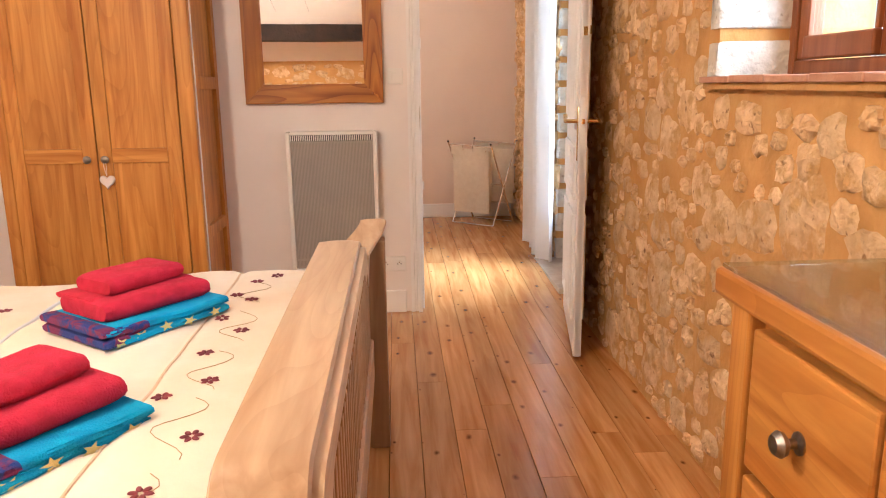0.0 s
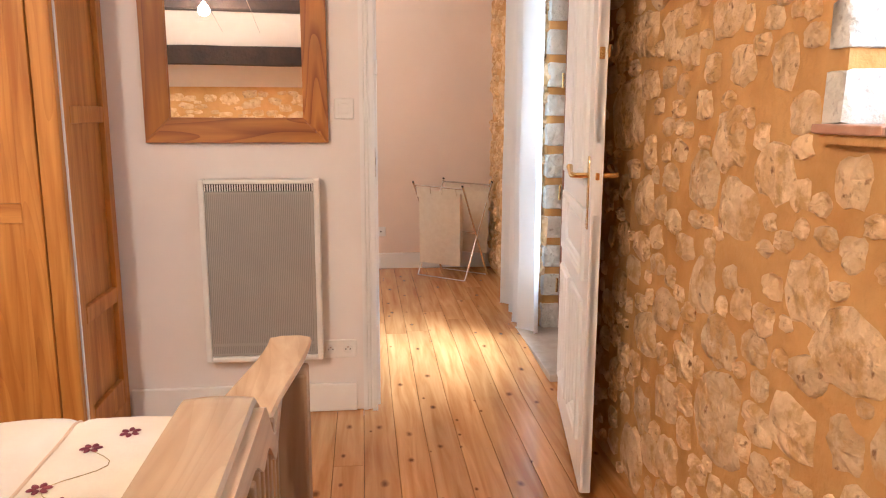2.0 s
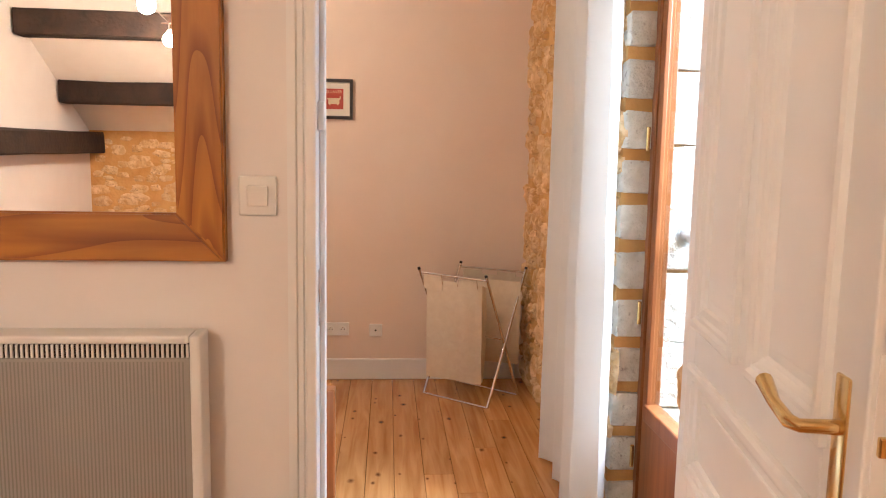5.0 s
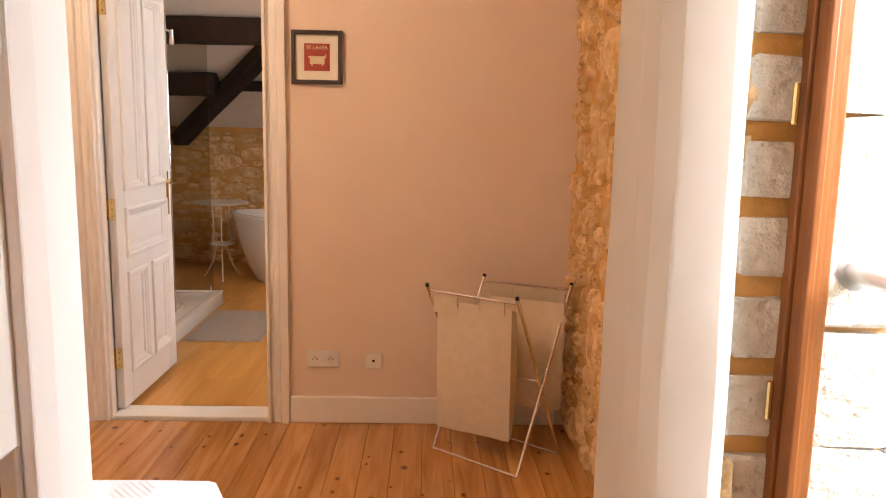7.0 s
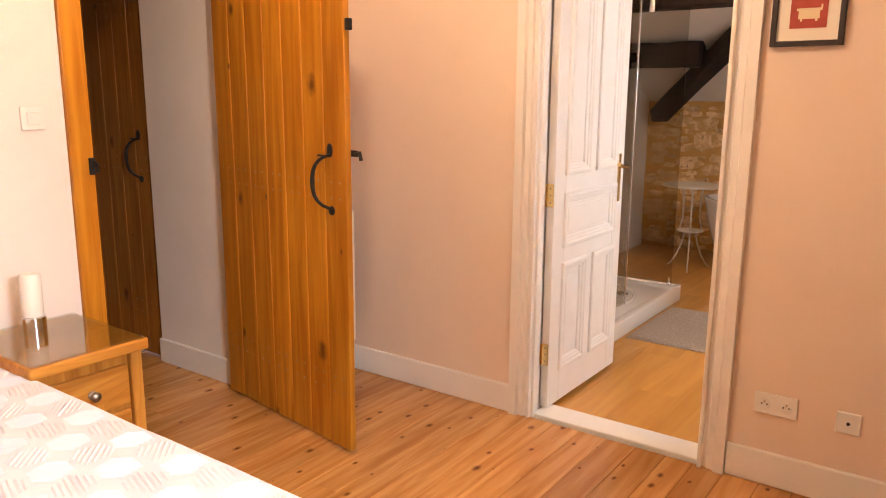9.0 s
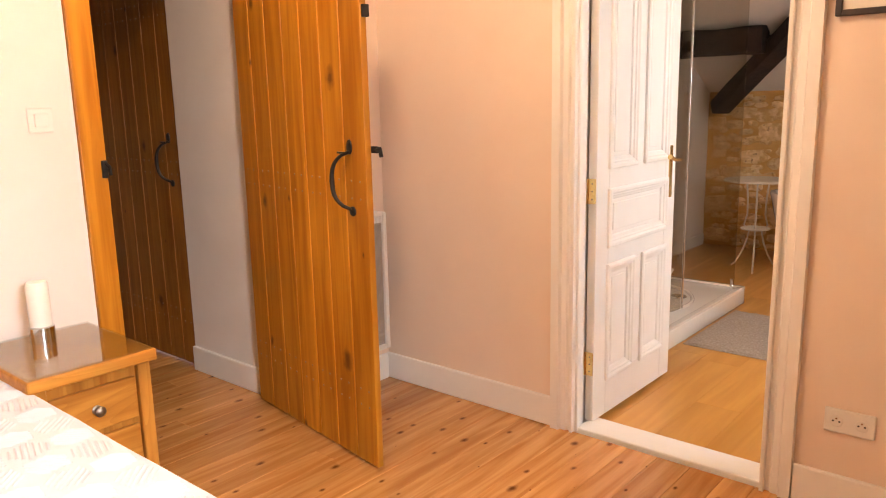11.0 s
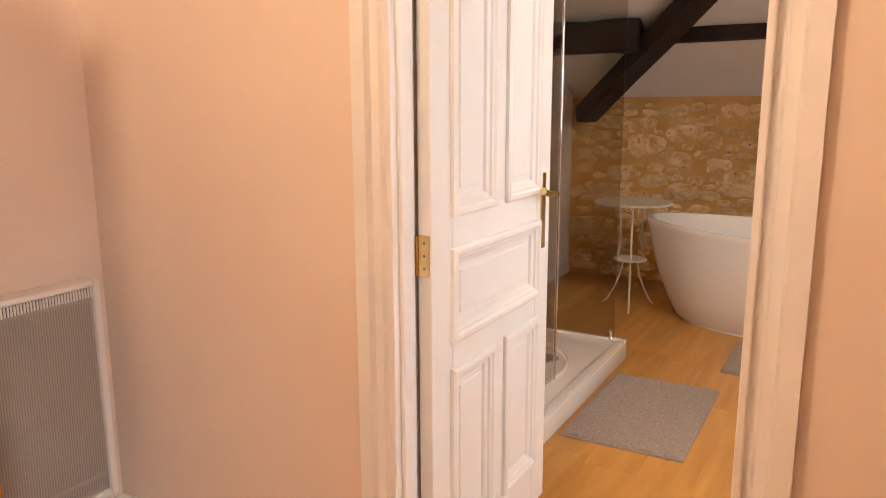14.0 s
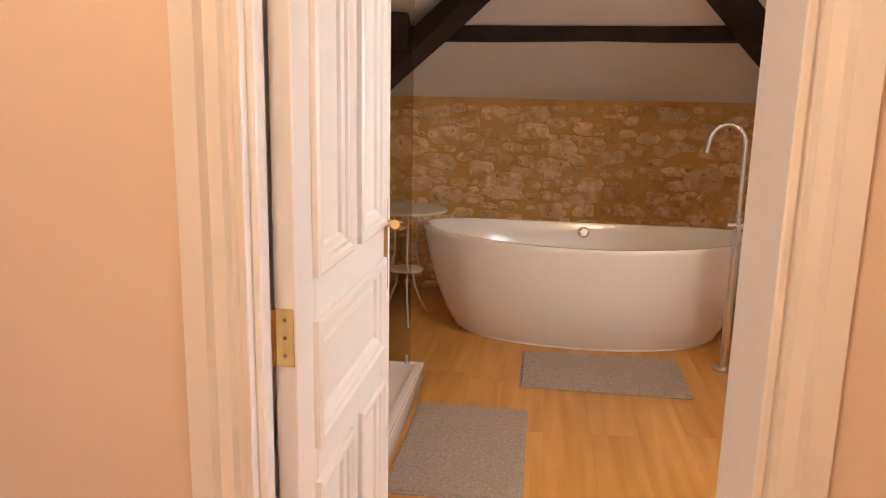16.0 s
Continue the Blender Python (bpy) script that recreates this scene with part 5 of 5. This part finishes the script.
hanging_bag(A, B, 0.55, 0.13, 1)
hanging_bag(D, C, 0.50, 0.10, -1)

# single bed on the landing
b2 = thing("single_bed", -1.18, 4.73, 0, "single pine bed with a white bedspread", "bed")
part("headboard", merge(bx(-1.04, -1.0, -0.46, 0.47, 0.25, 0.80, 0.02), bx(-1.0, -0.985, -0.36, 0.37, 0.45, 0.72, 0.008)), OAK_Y, b2, "honey pine headboard", True)
for sx, sy in ((-1.01, -0.42), (-1.01, 0.42), (1.105, -0.42), (1.105, 0.42)):
    part("leg", bx(sx - 0.03, sx + 0.03, sy - 0.03, sy + 0.03, 0, 0.5, 0.006), BROWN_Z, b2)
part("base", bx(-1.0, 1.09, -0.42, 0.42, 0.18, 0.32, 0.01), OAK_X, b2)
part("mattress", bx(-0.99, 1.02, -0.43, 0.43, 0.32, 0.50, 0.04, 3), COVER, b2)
spread = thing("bedspread", -1.18, 4.73, 0.015, "white quilted bedspread with a ribbed leaf pattern", "bedspread")


def spread_z(x, y):
    e = max(0.0, (abs(y) - 0.43) / 0.05, (x - 1.02) / 0.05)
    return 0.545 + 0.004 * noise.noise(Vector((5 * x, 5 * y, 2))) - 0.28 * min(1.0, e) ** 2


bm = bmesh.new()
nx, ny = 130, 70
gr = []
for i in range(nx + 1):
    row = []
    for j in range(ny + 1):
        x, y = -0.985 + 2.06 * i / nx, -0.48 + 0.97 * j / ny
        row.append(bm.verts.new((x, y, spread_z(x, y))))
    gr.append(row)
for i in range(nx):
    for j in range(ny):
        bm.faces.new((gr[i][j], gr[i + 1][j], gr[i + 1][j + 1], gr[i][j + 1]))
ret = bmesh.ops.extrude_face_region(bm, geom=bm.faces[:])
for v in [q for q in ret["geom"] if isinstance(q, bmesh.types.BMVert)]:
    v.co.z -= 0.02
bmesh.ops.recalc_face_normals(bm, faces=bm.faces[:])
part("cloth", bm, COVER, spread, smooth=True)
bm = bmesh.new()
for i in range(20):
    for j in range(9):
        cx, cy = -0.93 + i * 0.1, -0.38 + j * 0.095
        ang = math.pi / 4 * ((i + j) % 2 * 2 - 1) + (0.5 if (i * 3 + j) % 4 == 0 else 0)
        for k in range(7):
            s = (k - 3) * 0.0125
            half = 0.052 * (1 - abs(s) / 0.07)
            ca, sa = math.cos(ang), math.sin(ang)
            pts = []
            for a, b, h in ((-half, -0.004, 0.0), (half, -0.004, 0.0), (half * 0.95, 0.0, 0.003), (-half * 0.95, 0.0, 0.003), (-half, 0.004, 0), (half, 0.004, 0)):
                lx, ly = cx + ca * a - sa * (s + b), cy + sa * a + ca * (s + b)
                pts.append(bm.verts.new((lx, ly, spread_z(lx, ly) + h)))
            bm.faces.new((pts[0], pts[1], pts[2], pts[3]))
            bm.faces.new((pts[3], pts[2], pts[5], pts[4]))
tagged(part("ribs", bm, COVER, spread, "raised ribbed leaf pattern", True), kind="stuff")

# nightstand
ns = thing("nightstand", -2.0, 5.335, 0, "small oak nightstand with drawers and glass top", "nightstand")
part("top", bx(-0.215, 0.235, -0.185, 0.185, 0.555, 0.592, 0.006), OAK_Y, ns)
part("glass_top", bx(-0.21, 0.23, -0.18, 0.18, 0.5925, 0.598, 0.0015), TOPGLASS, ns, "clear glass sheet")
part("body", bx(-0.20, 0.195, -0.165, 0.165, 0.04, 0.555, 0.004), OAK_Z, ns)
for sy in (-1, 1):
    part("corner_post", bx(0.17, 0.215, sy * 0.15 - 0.02, sy * 0.15 + 0.02, 0, 0.555, 0.005), OAK_Z, ns)
for r0, r1 in ((0.385, 0.515), (0.225, 0.365), (0.065, 0.205)):
    dw = part("drawer", bx(0.19, 0.209, -0.125, 0.125, r0, r1, 0.005), OAK_Y, ns)
    part("knob", moved(lathe(((0.014, 0), (0.014, 0.003), (0.006, 0.006), (0.006, 0.014), (0.015, 0.02), (0.016, 0.026), (0.010, 0.032), (0.0, 0.033)), 18), pose(0.209, 0, (r0 + r1) / 2, 0, 90)), PEWTER, dw, "round pewter knob", True)
tl = thing("table_lamp", -2.10, 5.33, 0.598, "unlit cylinder lamp with opal glass and chrome base", "table lamp")
part("base", lathe(((0.0, 0), (0.037, 0.0), (0.037, 0.048), (0.03, 0.05), (0.0, 0.05)), 24), CHROME, tl, "chrome base", True)
part("shade", lathe(((0.0, 0.05), (0.032, 0.051), (0.033, 0.18), (0.028, 0.19), (0.0, 0.19)), 24), LAMPGLASS, tl, "opal glass cylinder", True)

# ---- bathroom things ----
bt = thing("bathtub", -0.45, 10.14, 0.004, "white freestanding oval bathtub on the laminate floor", "bathtub")
rows = []
SEG = 64


def tub_ring(bm, rx, ry, z, lift):
    out = []
    for k in range(SEG):
        a = 2 * math.pi * k / SEG
        c = math.cos(a)
        out.append(bm.verts.new((1.03 * rx * c, ry * math.sin(a), z + lift * c * c)))
    return out


bm = bmesh.new()
prof = [(0.70, 0.33, 0.0, 0), (0.735, 0.352, 0.03, 0), (0.79, 0.385, 0.14, 0.002), (0.845, 0.41, 0.28, 0.008), (0.885, 0.428, 0.42, 0.018), (0.915, 0.44, 0.54, 0.032), (0.923, 0.445, 0.562, 0.036),
        (0.918, 0.44, 0.572, 0.038), (0.895, 0.42, 0.572, 0.038), (0.885, 0.41, 0.562, 0.036), (0.84, 0.385, 0.42, 0.02), (0.77, 0.345, 0.22, 0.004), (0.66, 0.28, 0.13, 0), (0.3, 0.12, 0.115, 0)]
rings = [tub_ring(bm, *p) for p in prof]
for a, b in zip(rings, rings[1:]):
    for k in range(SEG):
        bm.faces.new((a[k], a[(k + 1) % SEG], b[(k + 1) % SEG], b[k]))
bm.faces.new(rings[0][::-1])
bm.faces.new(rings[-1])
bmesh.ops.recalc_face_normals(bm, faces=bm.faces[:])
part("shell", bm, ENAMEL, bt, "glossy white acrylic shell", True)
part("overflow", moved(lathe(((0.0, 0.0), (0.032, 0.0), (0.034, 0.008), (0.024, 0.018), (0.0, 0.02)), 22), pose(0.0, 0.396, 0.515, 78)), CHROME, bt, "round chrome overflow", True)
part("seal", tube([(0.712 * math.cos(2 * math.pi * k / 48), 0.342 * math.sin(2 * math.pi * k / 48), 0.003) for k in range(48)], 0.005, 6, True), PLASTIC, bt)

tp = thing("bath_tap", 0.235, 9.63, 0.004, "tall floor-standing chrome bath mixer with hand shower", "tap")
part("base_plate", lathe(((0.0, 0), (0.055, 0), (0.055, 0.010), (0.03, 0.018), (0.0, 0.018)), 26), CHROME, tp, smooth=True)
part("column", tube([(0, 0, 0.01), (0, 0, 0.78)], 0.020, 14), CHROME, tp, smooth=True)
part("valve", merge(tube([(-0.05, 0, 0.74), (0.06, 0, 0.74)], 0.019, 14), tube([(0, -0.05, 0.74), (0, 0.03, 0.74)], 0.015, 12), tube([(0.06, 0, 0.74), (0.075, 0, 0.74), (0.085, 0, 0.80)], 0.008, 8)), CHROME, tp, smooth=True)
arc = [(0, 0, 0.76), (0, 0, 1.12)] + [(-0.085 + 0.085 * math.cos(a), 0, 1.13 + 0.095 * math.sin(a)) for a in np.linspace(0.0, math.pi, 12)] + [(-0.178, 0, 1.09)]
part("spout", tube(arc, 0.0125, 12), CHROME, tp, "arched chrome spout", True)
part("hand_shower", merge(tube([(0.075, 0.0, 0.80), (0.075, 0, 1.06)], 0.012, 10), tube([(0.075, 0, 0.80), (0.09, 0.02, 0.5), (0.06, 0.03, 0.3), (0.02, 0.03, 0.5), (0.0, 0.02, 0.72)], 0.006, 8)), CHROME, tp, "chrome hand shower on its hose", True)

tb = thing("round_table", -1.50, 10.15, -0.018, "small round cream metal table beside the bathtub", "side table")
IVORY = material("ivory_metal", (0.62, 0.55, 0.44), (0.70, 0.63, 0.52), 20, 0.5, 0.1)
part("tabletop", lathe(((0.0, 0.69), (0.235, 0.69), (0.24, 0.696), (0.235, 0.704), (0.0, 0.704)), 40), IVORY, tb, smooth=True)
part("shelf", lathe(((0.0, 0.33), (0.10, 0.33), (0.105, 0.336), (0.10, 0.342), (0.0, 0.342)), 28), IVORY, tb, smooth=True)
for k in range(3):
    a = 2.9 + k * 2 * math.pi / 3
    prof = ((0.09, 0.69), (0.075, 0.55), (0.072, 0.42), (0.095, 0.335), (0.05, 0.29), (0.07, 0.2), (0.11, 0.1), (0.16, 0.015), (0.185, 0.0))
    part("leg", tube([(r * math.cos(a), r * math.sin(a), z + 0.03 * (1 - z / 0.69) + 0.004) for r, z in prof], 0.0065, 8), IVORY, tb, smooth=True)

tray = thing("shower_tray", -2.19, 7.98, 0.004, "white acrylic shower tray with a round basin", "shower tray")
TX, TY = 0.965, 1.17
part("tray_base", bx(0, TX, 0, TY, 0, 0.105, 0.012, 3), ENAMEL, tray, smooth=True)
part("tray_lip", merge(*[moved(bx(-0.5, 0.5, -0.5, 0.5, -0.5, 0.5, 0.1), Matrix.LocRotScale(c, None, s)) for c, s in (((TX / 2, 0.02, 0.108), (TX, 0.035, 0.016)), ((TX / 2, TY - 0.02, 0.108), (TX, 0.035, 0.016)), ((TX - 0.02, TY / 2, 0.108), (0.035, TY - 0.08, 0.014)))]), ENAMEL, tray, smooth=True)
part("basin_rim", tube([(TX / 2 + 0.36 * math.cos(2 * math.pi * k / 40), 0.55 + 0.40 * math.sin(2 * math.pi * k / 40), 0.106) for k in range(40)], 0.012, 8, True), ENAMEL, tray, smooth=True)
part("drain", moved(lathe(((0.0, 0), (0.05, 0), (0.045, 0.006), (0.0, 0.007)), 24), pose(0.72, 0.72, 0.106)), CHROME, tray, "chrome drain cover", True)
sc = thing("shower_screen", -2.19, 7.98, 0.115, "clear glass shower enclosure on the tray", "shower screen")
s1 = part("pane", bx(0.02, TX - 0.06, TY - 0.035, TY - 0.028, 0.002, 1.93), SCREEN, sc)
cv, cr = bmesh.new(), []
for k in range(17):
    a = -math.pi / 2 + math.pi / 2 * k / 16
    cr.append([cv.verts.new((0.42 + (0.42 + o) * math.cos(a), 0.46 + (0.42 + o) * math.sin(a), z)) for z in (0.002, 1.93) for o in (0, 0.006)])
for a, b in zip(cr, cr[1:]):
    for i, j in ((0, 2), (3, 1), (2, 3), (1, 0)):
        cv.faces.new((a[i], a[j], b[j], b[i]))
bmesh.ops.recalc_face_normals(cv, faces=cv.faces[:])
part("curved_pane", cv, SCREEN, sc, smooth=True)
part("edge_strip", tube([(0.845, 0.47, 0.0), (0.845, 0.47, 1.93)], 0.006, 8), CHROME, sc, "chrome edge strip")
part("glass_foot", moved(lathe(((0.014, -0.003), (0.014, 0.006), (0.009, 0.012), (0.012, 0.045), (0.0, 0.05)), 14), pose(TX - 0.075, TY - 0.03, 0.0)), CHROME, sc, "small chrome foot", True)
sh = thing("wall_shower", -2.19, 9.05, 1.95, "curved chrome shower arm with a small head", "shower")
part("arm", tube([(0, 0, 0.10), (0.25, 0, 0.13), (0.5, 0, 0.10), (0.68, 0, 0.03)], 0.010, 10), CHROME, sh, smooth=True)
part("head", tube([(0.685, 0, 0.04), (0.685, 0, -0.06)], [0.014, 0.022], 12), CHROME, sh, smooth=True)
sq = thing("squeegee", -1.60, 8.62, 0.118, "white shower squeegee lying on the tray", "squeegee")
part("handle", tube([(0, 0, 0.01), (0.03, 0.10, 0.06), (0.055, 0.16, 0.14)], [0.012, 0.012, 0.008], 8), PLASTIC, sq, smooth=True)
part("blade", bx(-0.10, 0.12, -0.02, 0.0, 0.0, 0.014, 0.003), PEWTER, sq, "dark rubber blade")
rl = thing("towel_rail", -2.12, 9.45, 0.004, "chrome ladder towel rail on the bathroom wall", "towel rail")
for y in (0.0, 0.30):
    part("upright", tube([(0, y, 0.22), (0, y, 1.0)], 0.012, 10), CHROME, rl, smooth=True)
    part("stand_off", tube([(0, y, 0.6), (-0.08, y, 0.6)], 0.008, 8), CHROME, rl)
for z in (0.30, 0.36, 0.55, 0.61, 0.67, 0.90, 0.96):
    part("bar", tube([(0, 0, z), (0, 0.30, z)], 0.008, 8), CHROME, rl, smooth=True)
bb = trim_box("baseboard", board(-2.199, -2.184, 9.2, 10.93, 0.0, 0.10))


def mat_rug(x0, x1, y0, y1, label):
    r = thing("bath_mat", (x0 + x1) / 2, (y0 + y1) / 2, 0.005, label, "bath mat")
    w, d = x1 - x0, y1 - y0
    rr = random.Random(11)
    bm = bmesh.new()
    nx, ny = int(w / 0.0085), int(d / 0.0085)
    gr = [[bm.verts.new((-w / 2 + w * i / nx, -d / 2 + d * j / ny, 0.004 if i in (0, nx) or j in (0, ny) else 0.012 + 0.005 * rr.random())) for j in range(ny + 1)] for i in range(nx + 1)]
    for i in range(nx):
        for j in range(ny):
            bm.faces.new((gr[i][j], gr[i + 1][j], gr[i + 1][j + 1], gr[i][j + 1]))
    part("cloth", bm, MAT, r, smooth=True)
    part("hem", merge(bx(-w / 2 - 0.004, w / 2 + 0.004, -d / 2 - 0.004, d / 2 + 0.004, 0, 0.006, 0.002)), MAT, r)


mat_rug(-1.205, -0.735, 8.16, 8.92, "beige-grey woven bath mat beside the shower tray")
mat_rug(-0.775, 0.01, 9.20, 9.70, "beige-grey woven bath mat in front of the bathtub")

# ---- outside ----
solid("ground", bx(1.5, 400, -200, 200, -3.2, -3.0), GRASS, "green meadow far below the window", "ground")
solid("balcony_ledge", bx(1.3, 1.48, 4.2, 5.3, -0.12, -0.02, 0.01), QUOIN, "stone ledge outside the glazed door", "ledge")
rail = thing("guard_rail", 1.18, LY1 - 0.03, 1.06, "galvanised tubular guard rail outside the door", "guard rail")
part("bar", tube([(0, -0.01, 0), (0, LY0 - LY1, 0)], 0.024, 14), GALV, rail, smooth=True)
part("flange", tube([(0, 0.0, 0), (0, -0.012, 0)], 0.042, 16), GALV, rail)
shut = thing("window_shutter", 1.302, LY1 - 0.02, 0.0, "blue-grey painted shutter folded back outside", "shutter")
for k in range(3):
    part("board", bx(0.0, 0.045, 0.0 + 0.12 * k, 0.118 + 0.12 * k, 0.02, 2.1, 0.004), SHUTTER, shut)


def bush(name, x, y, z, r, n, seed, label, category):
    """A crown of many small leaves round a forked trunk."""
    rr = random.Random(seed)
    t = thing(name, x, y, z, label, category)
    part("trunk", merge(tube([(0, 0, 0), (0.05 * r, 0, 0.5 * r), (0, 0.1 * r, 1.1 * r)], [0.09 * r, 0.06 * r, 0.02 * r], 8),
         tube([(0, 0, 0.4 * r), (0.4 * r, 0.1 * r, 1.0 * r)], [0.05 * r, 0.015 * r], 6), tube([(0, 0, 0.5 * r), (-0.3 * r, -0.3 * r, 1.1 * r)], [0.05 * r, 0.015 * r], 6)), BARK, t)
    vs, fs = [], []
    clumps = [(rr.gauss(0, 0.42) * r, rr.gauss(0, 0.42) * r, r * (1.0 + rr.gauss(0, 0.3)), rr.uniform(0.2, 0.4) * r) for _ in range(26)]
    for _ in range(n):
        cx, cy, cz, cr2 = rr.choice(clumps)
        p = Vector((cx + rr.gauss(0, cr2 * 0.5), cy + rr.gauss(0, cr2 * 0.5), max(0.02, cz + rr.gauss(0, cr2 * 0.45))))
        a, b = Vector((rr.uniform(-1, 1), rr.uniform(-1, 1), rr.uniform(-1, 1))).normalized(), Vector((rr.uniform(-1, 1), rr.uniform(-1, 1), rr.uniform(-1, 1))).normalized()
        s = 0.05 * r * rr.uniform(0.7, 1.4)
        k = len(vs)
        vs += [p - a * s, p + b * s * 0.5, p + a * s, p - b * s * 0.5]
        fs.append((k, k + 1, k + 2, k + 3))
    me = bpy.data.meshes.new("crown")
    me.from_pydata(vs, [], fs)
    me.materials.append(LEAF)
    c = new("crown", me)
    c.parent = t
    tagged(c, kind="stuff")


bush("tree", 9, 21, -3, 2.2, 5000, 1, "leafy green tree beyond the garden", "tree")
bush("tree", 14, 30, -3, 3.2, 5000, 2, "leafy green tree beyond the garden", "tree")
bush("tree", 22, 36, -3, 3.6, 5000, 3, "leafy green tree beyond the garden", "tree")
bush("shrub", 4.2, 9.5, -3, 1.3, 5000, 4, "green garden shrub under the window", "shrub")
bush("shrub", 5.2, 12.0, -3, 1.2, 5000, 5, "green garden shrub under the window", "shrub")
bush("shrub", 7.2, 13.5, -3, 1.4, 5000, 6, "green garden hedge shrub", "shrub")

# ---- stones of the walls ----
lay_stones(wall_be, lambda u, v: pose(0.83, 4.12 - u, v + BF, 0, 0, 180), 3.4, 2.6, ((0.27, 9), (0.18, 44), (0.13, 110), (0.09, 230), (0.058, 330)), 300, 1.2,
           holes=((1.70, 2.75, 1.18, 2.1),), seed=4, depth=0.012, gap=0.009, near=lambda u, v: u < 3.2 and v < 1.75)
lay_stones(wall_le, lambda u, v: pose(0.95, 6.885 - u, v, 0, 0, 180), 1.72, 2.6, ((0.2, 20), (0.14, 60), (0.10, 120), (0.07, 160)), 300, 1.1, seed=5, depth=0.022, gap=0.004)
lay_stones(wall_bn, lambda u, v: pose(0.84 - u, 10.95, v, 0, 0, -90), 3.0, 1.30, ((0.26, 22), (0.20, 50), (0.14, 90), (0.09, 150)), 300, 2.0, seed=6, depth=0.018, gap=0.004)
lay_stones(wall_bs, lambda u, v: pose(-2.75 + u, -2.0, v, 0, 0, 90), 3.5, 1.46, ((0.26, 24), (0.18, 80), (0.12, 140)), 200, 1.9, seed=7, depth=0.012, near=lambda u, v: v > 0.7)
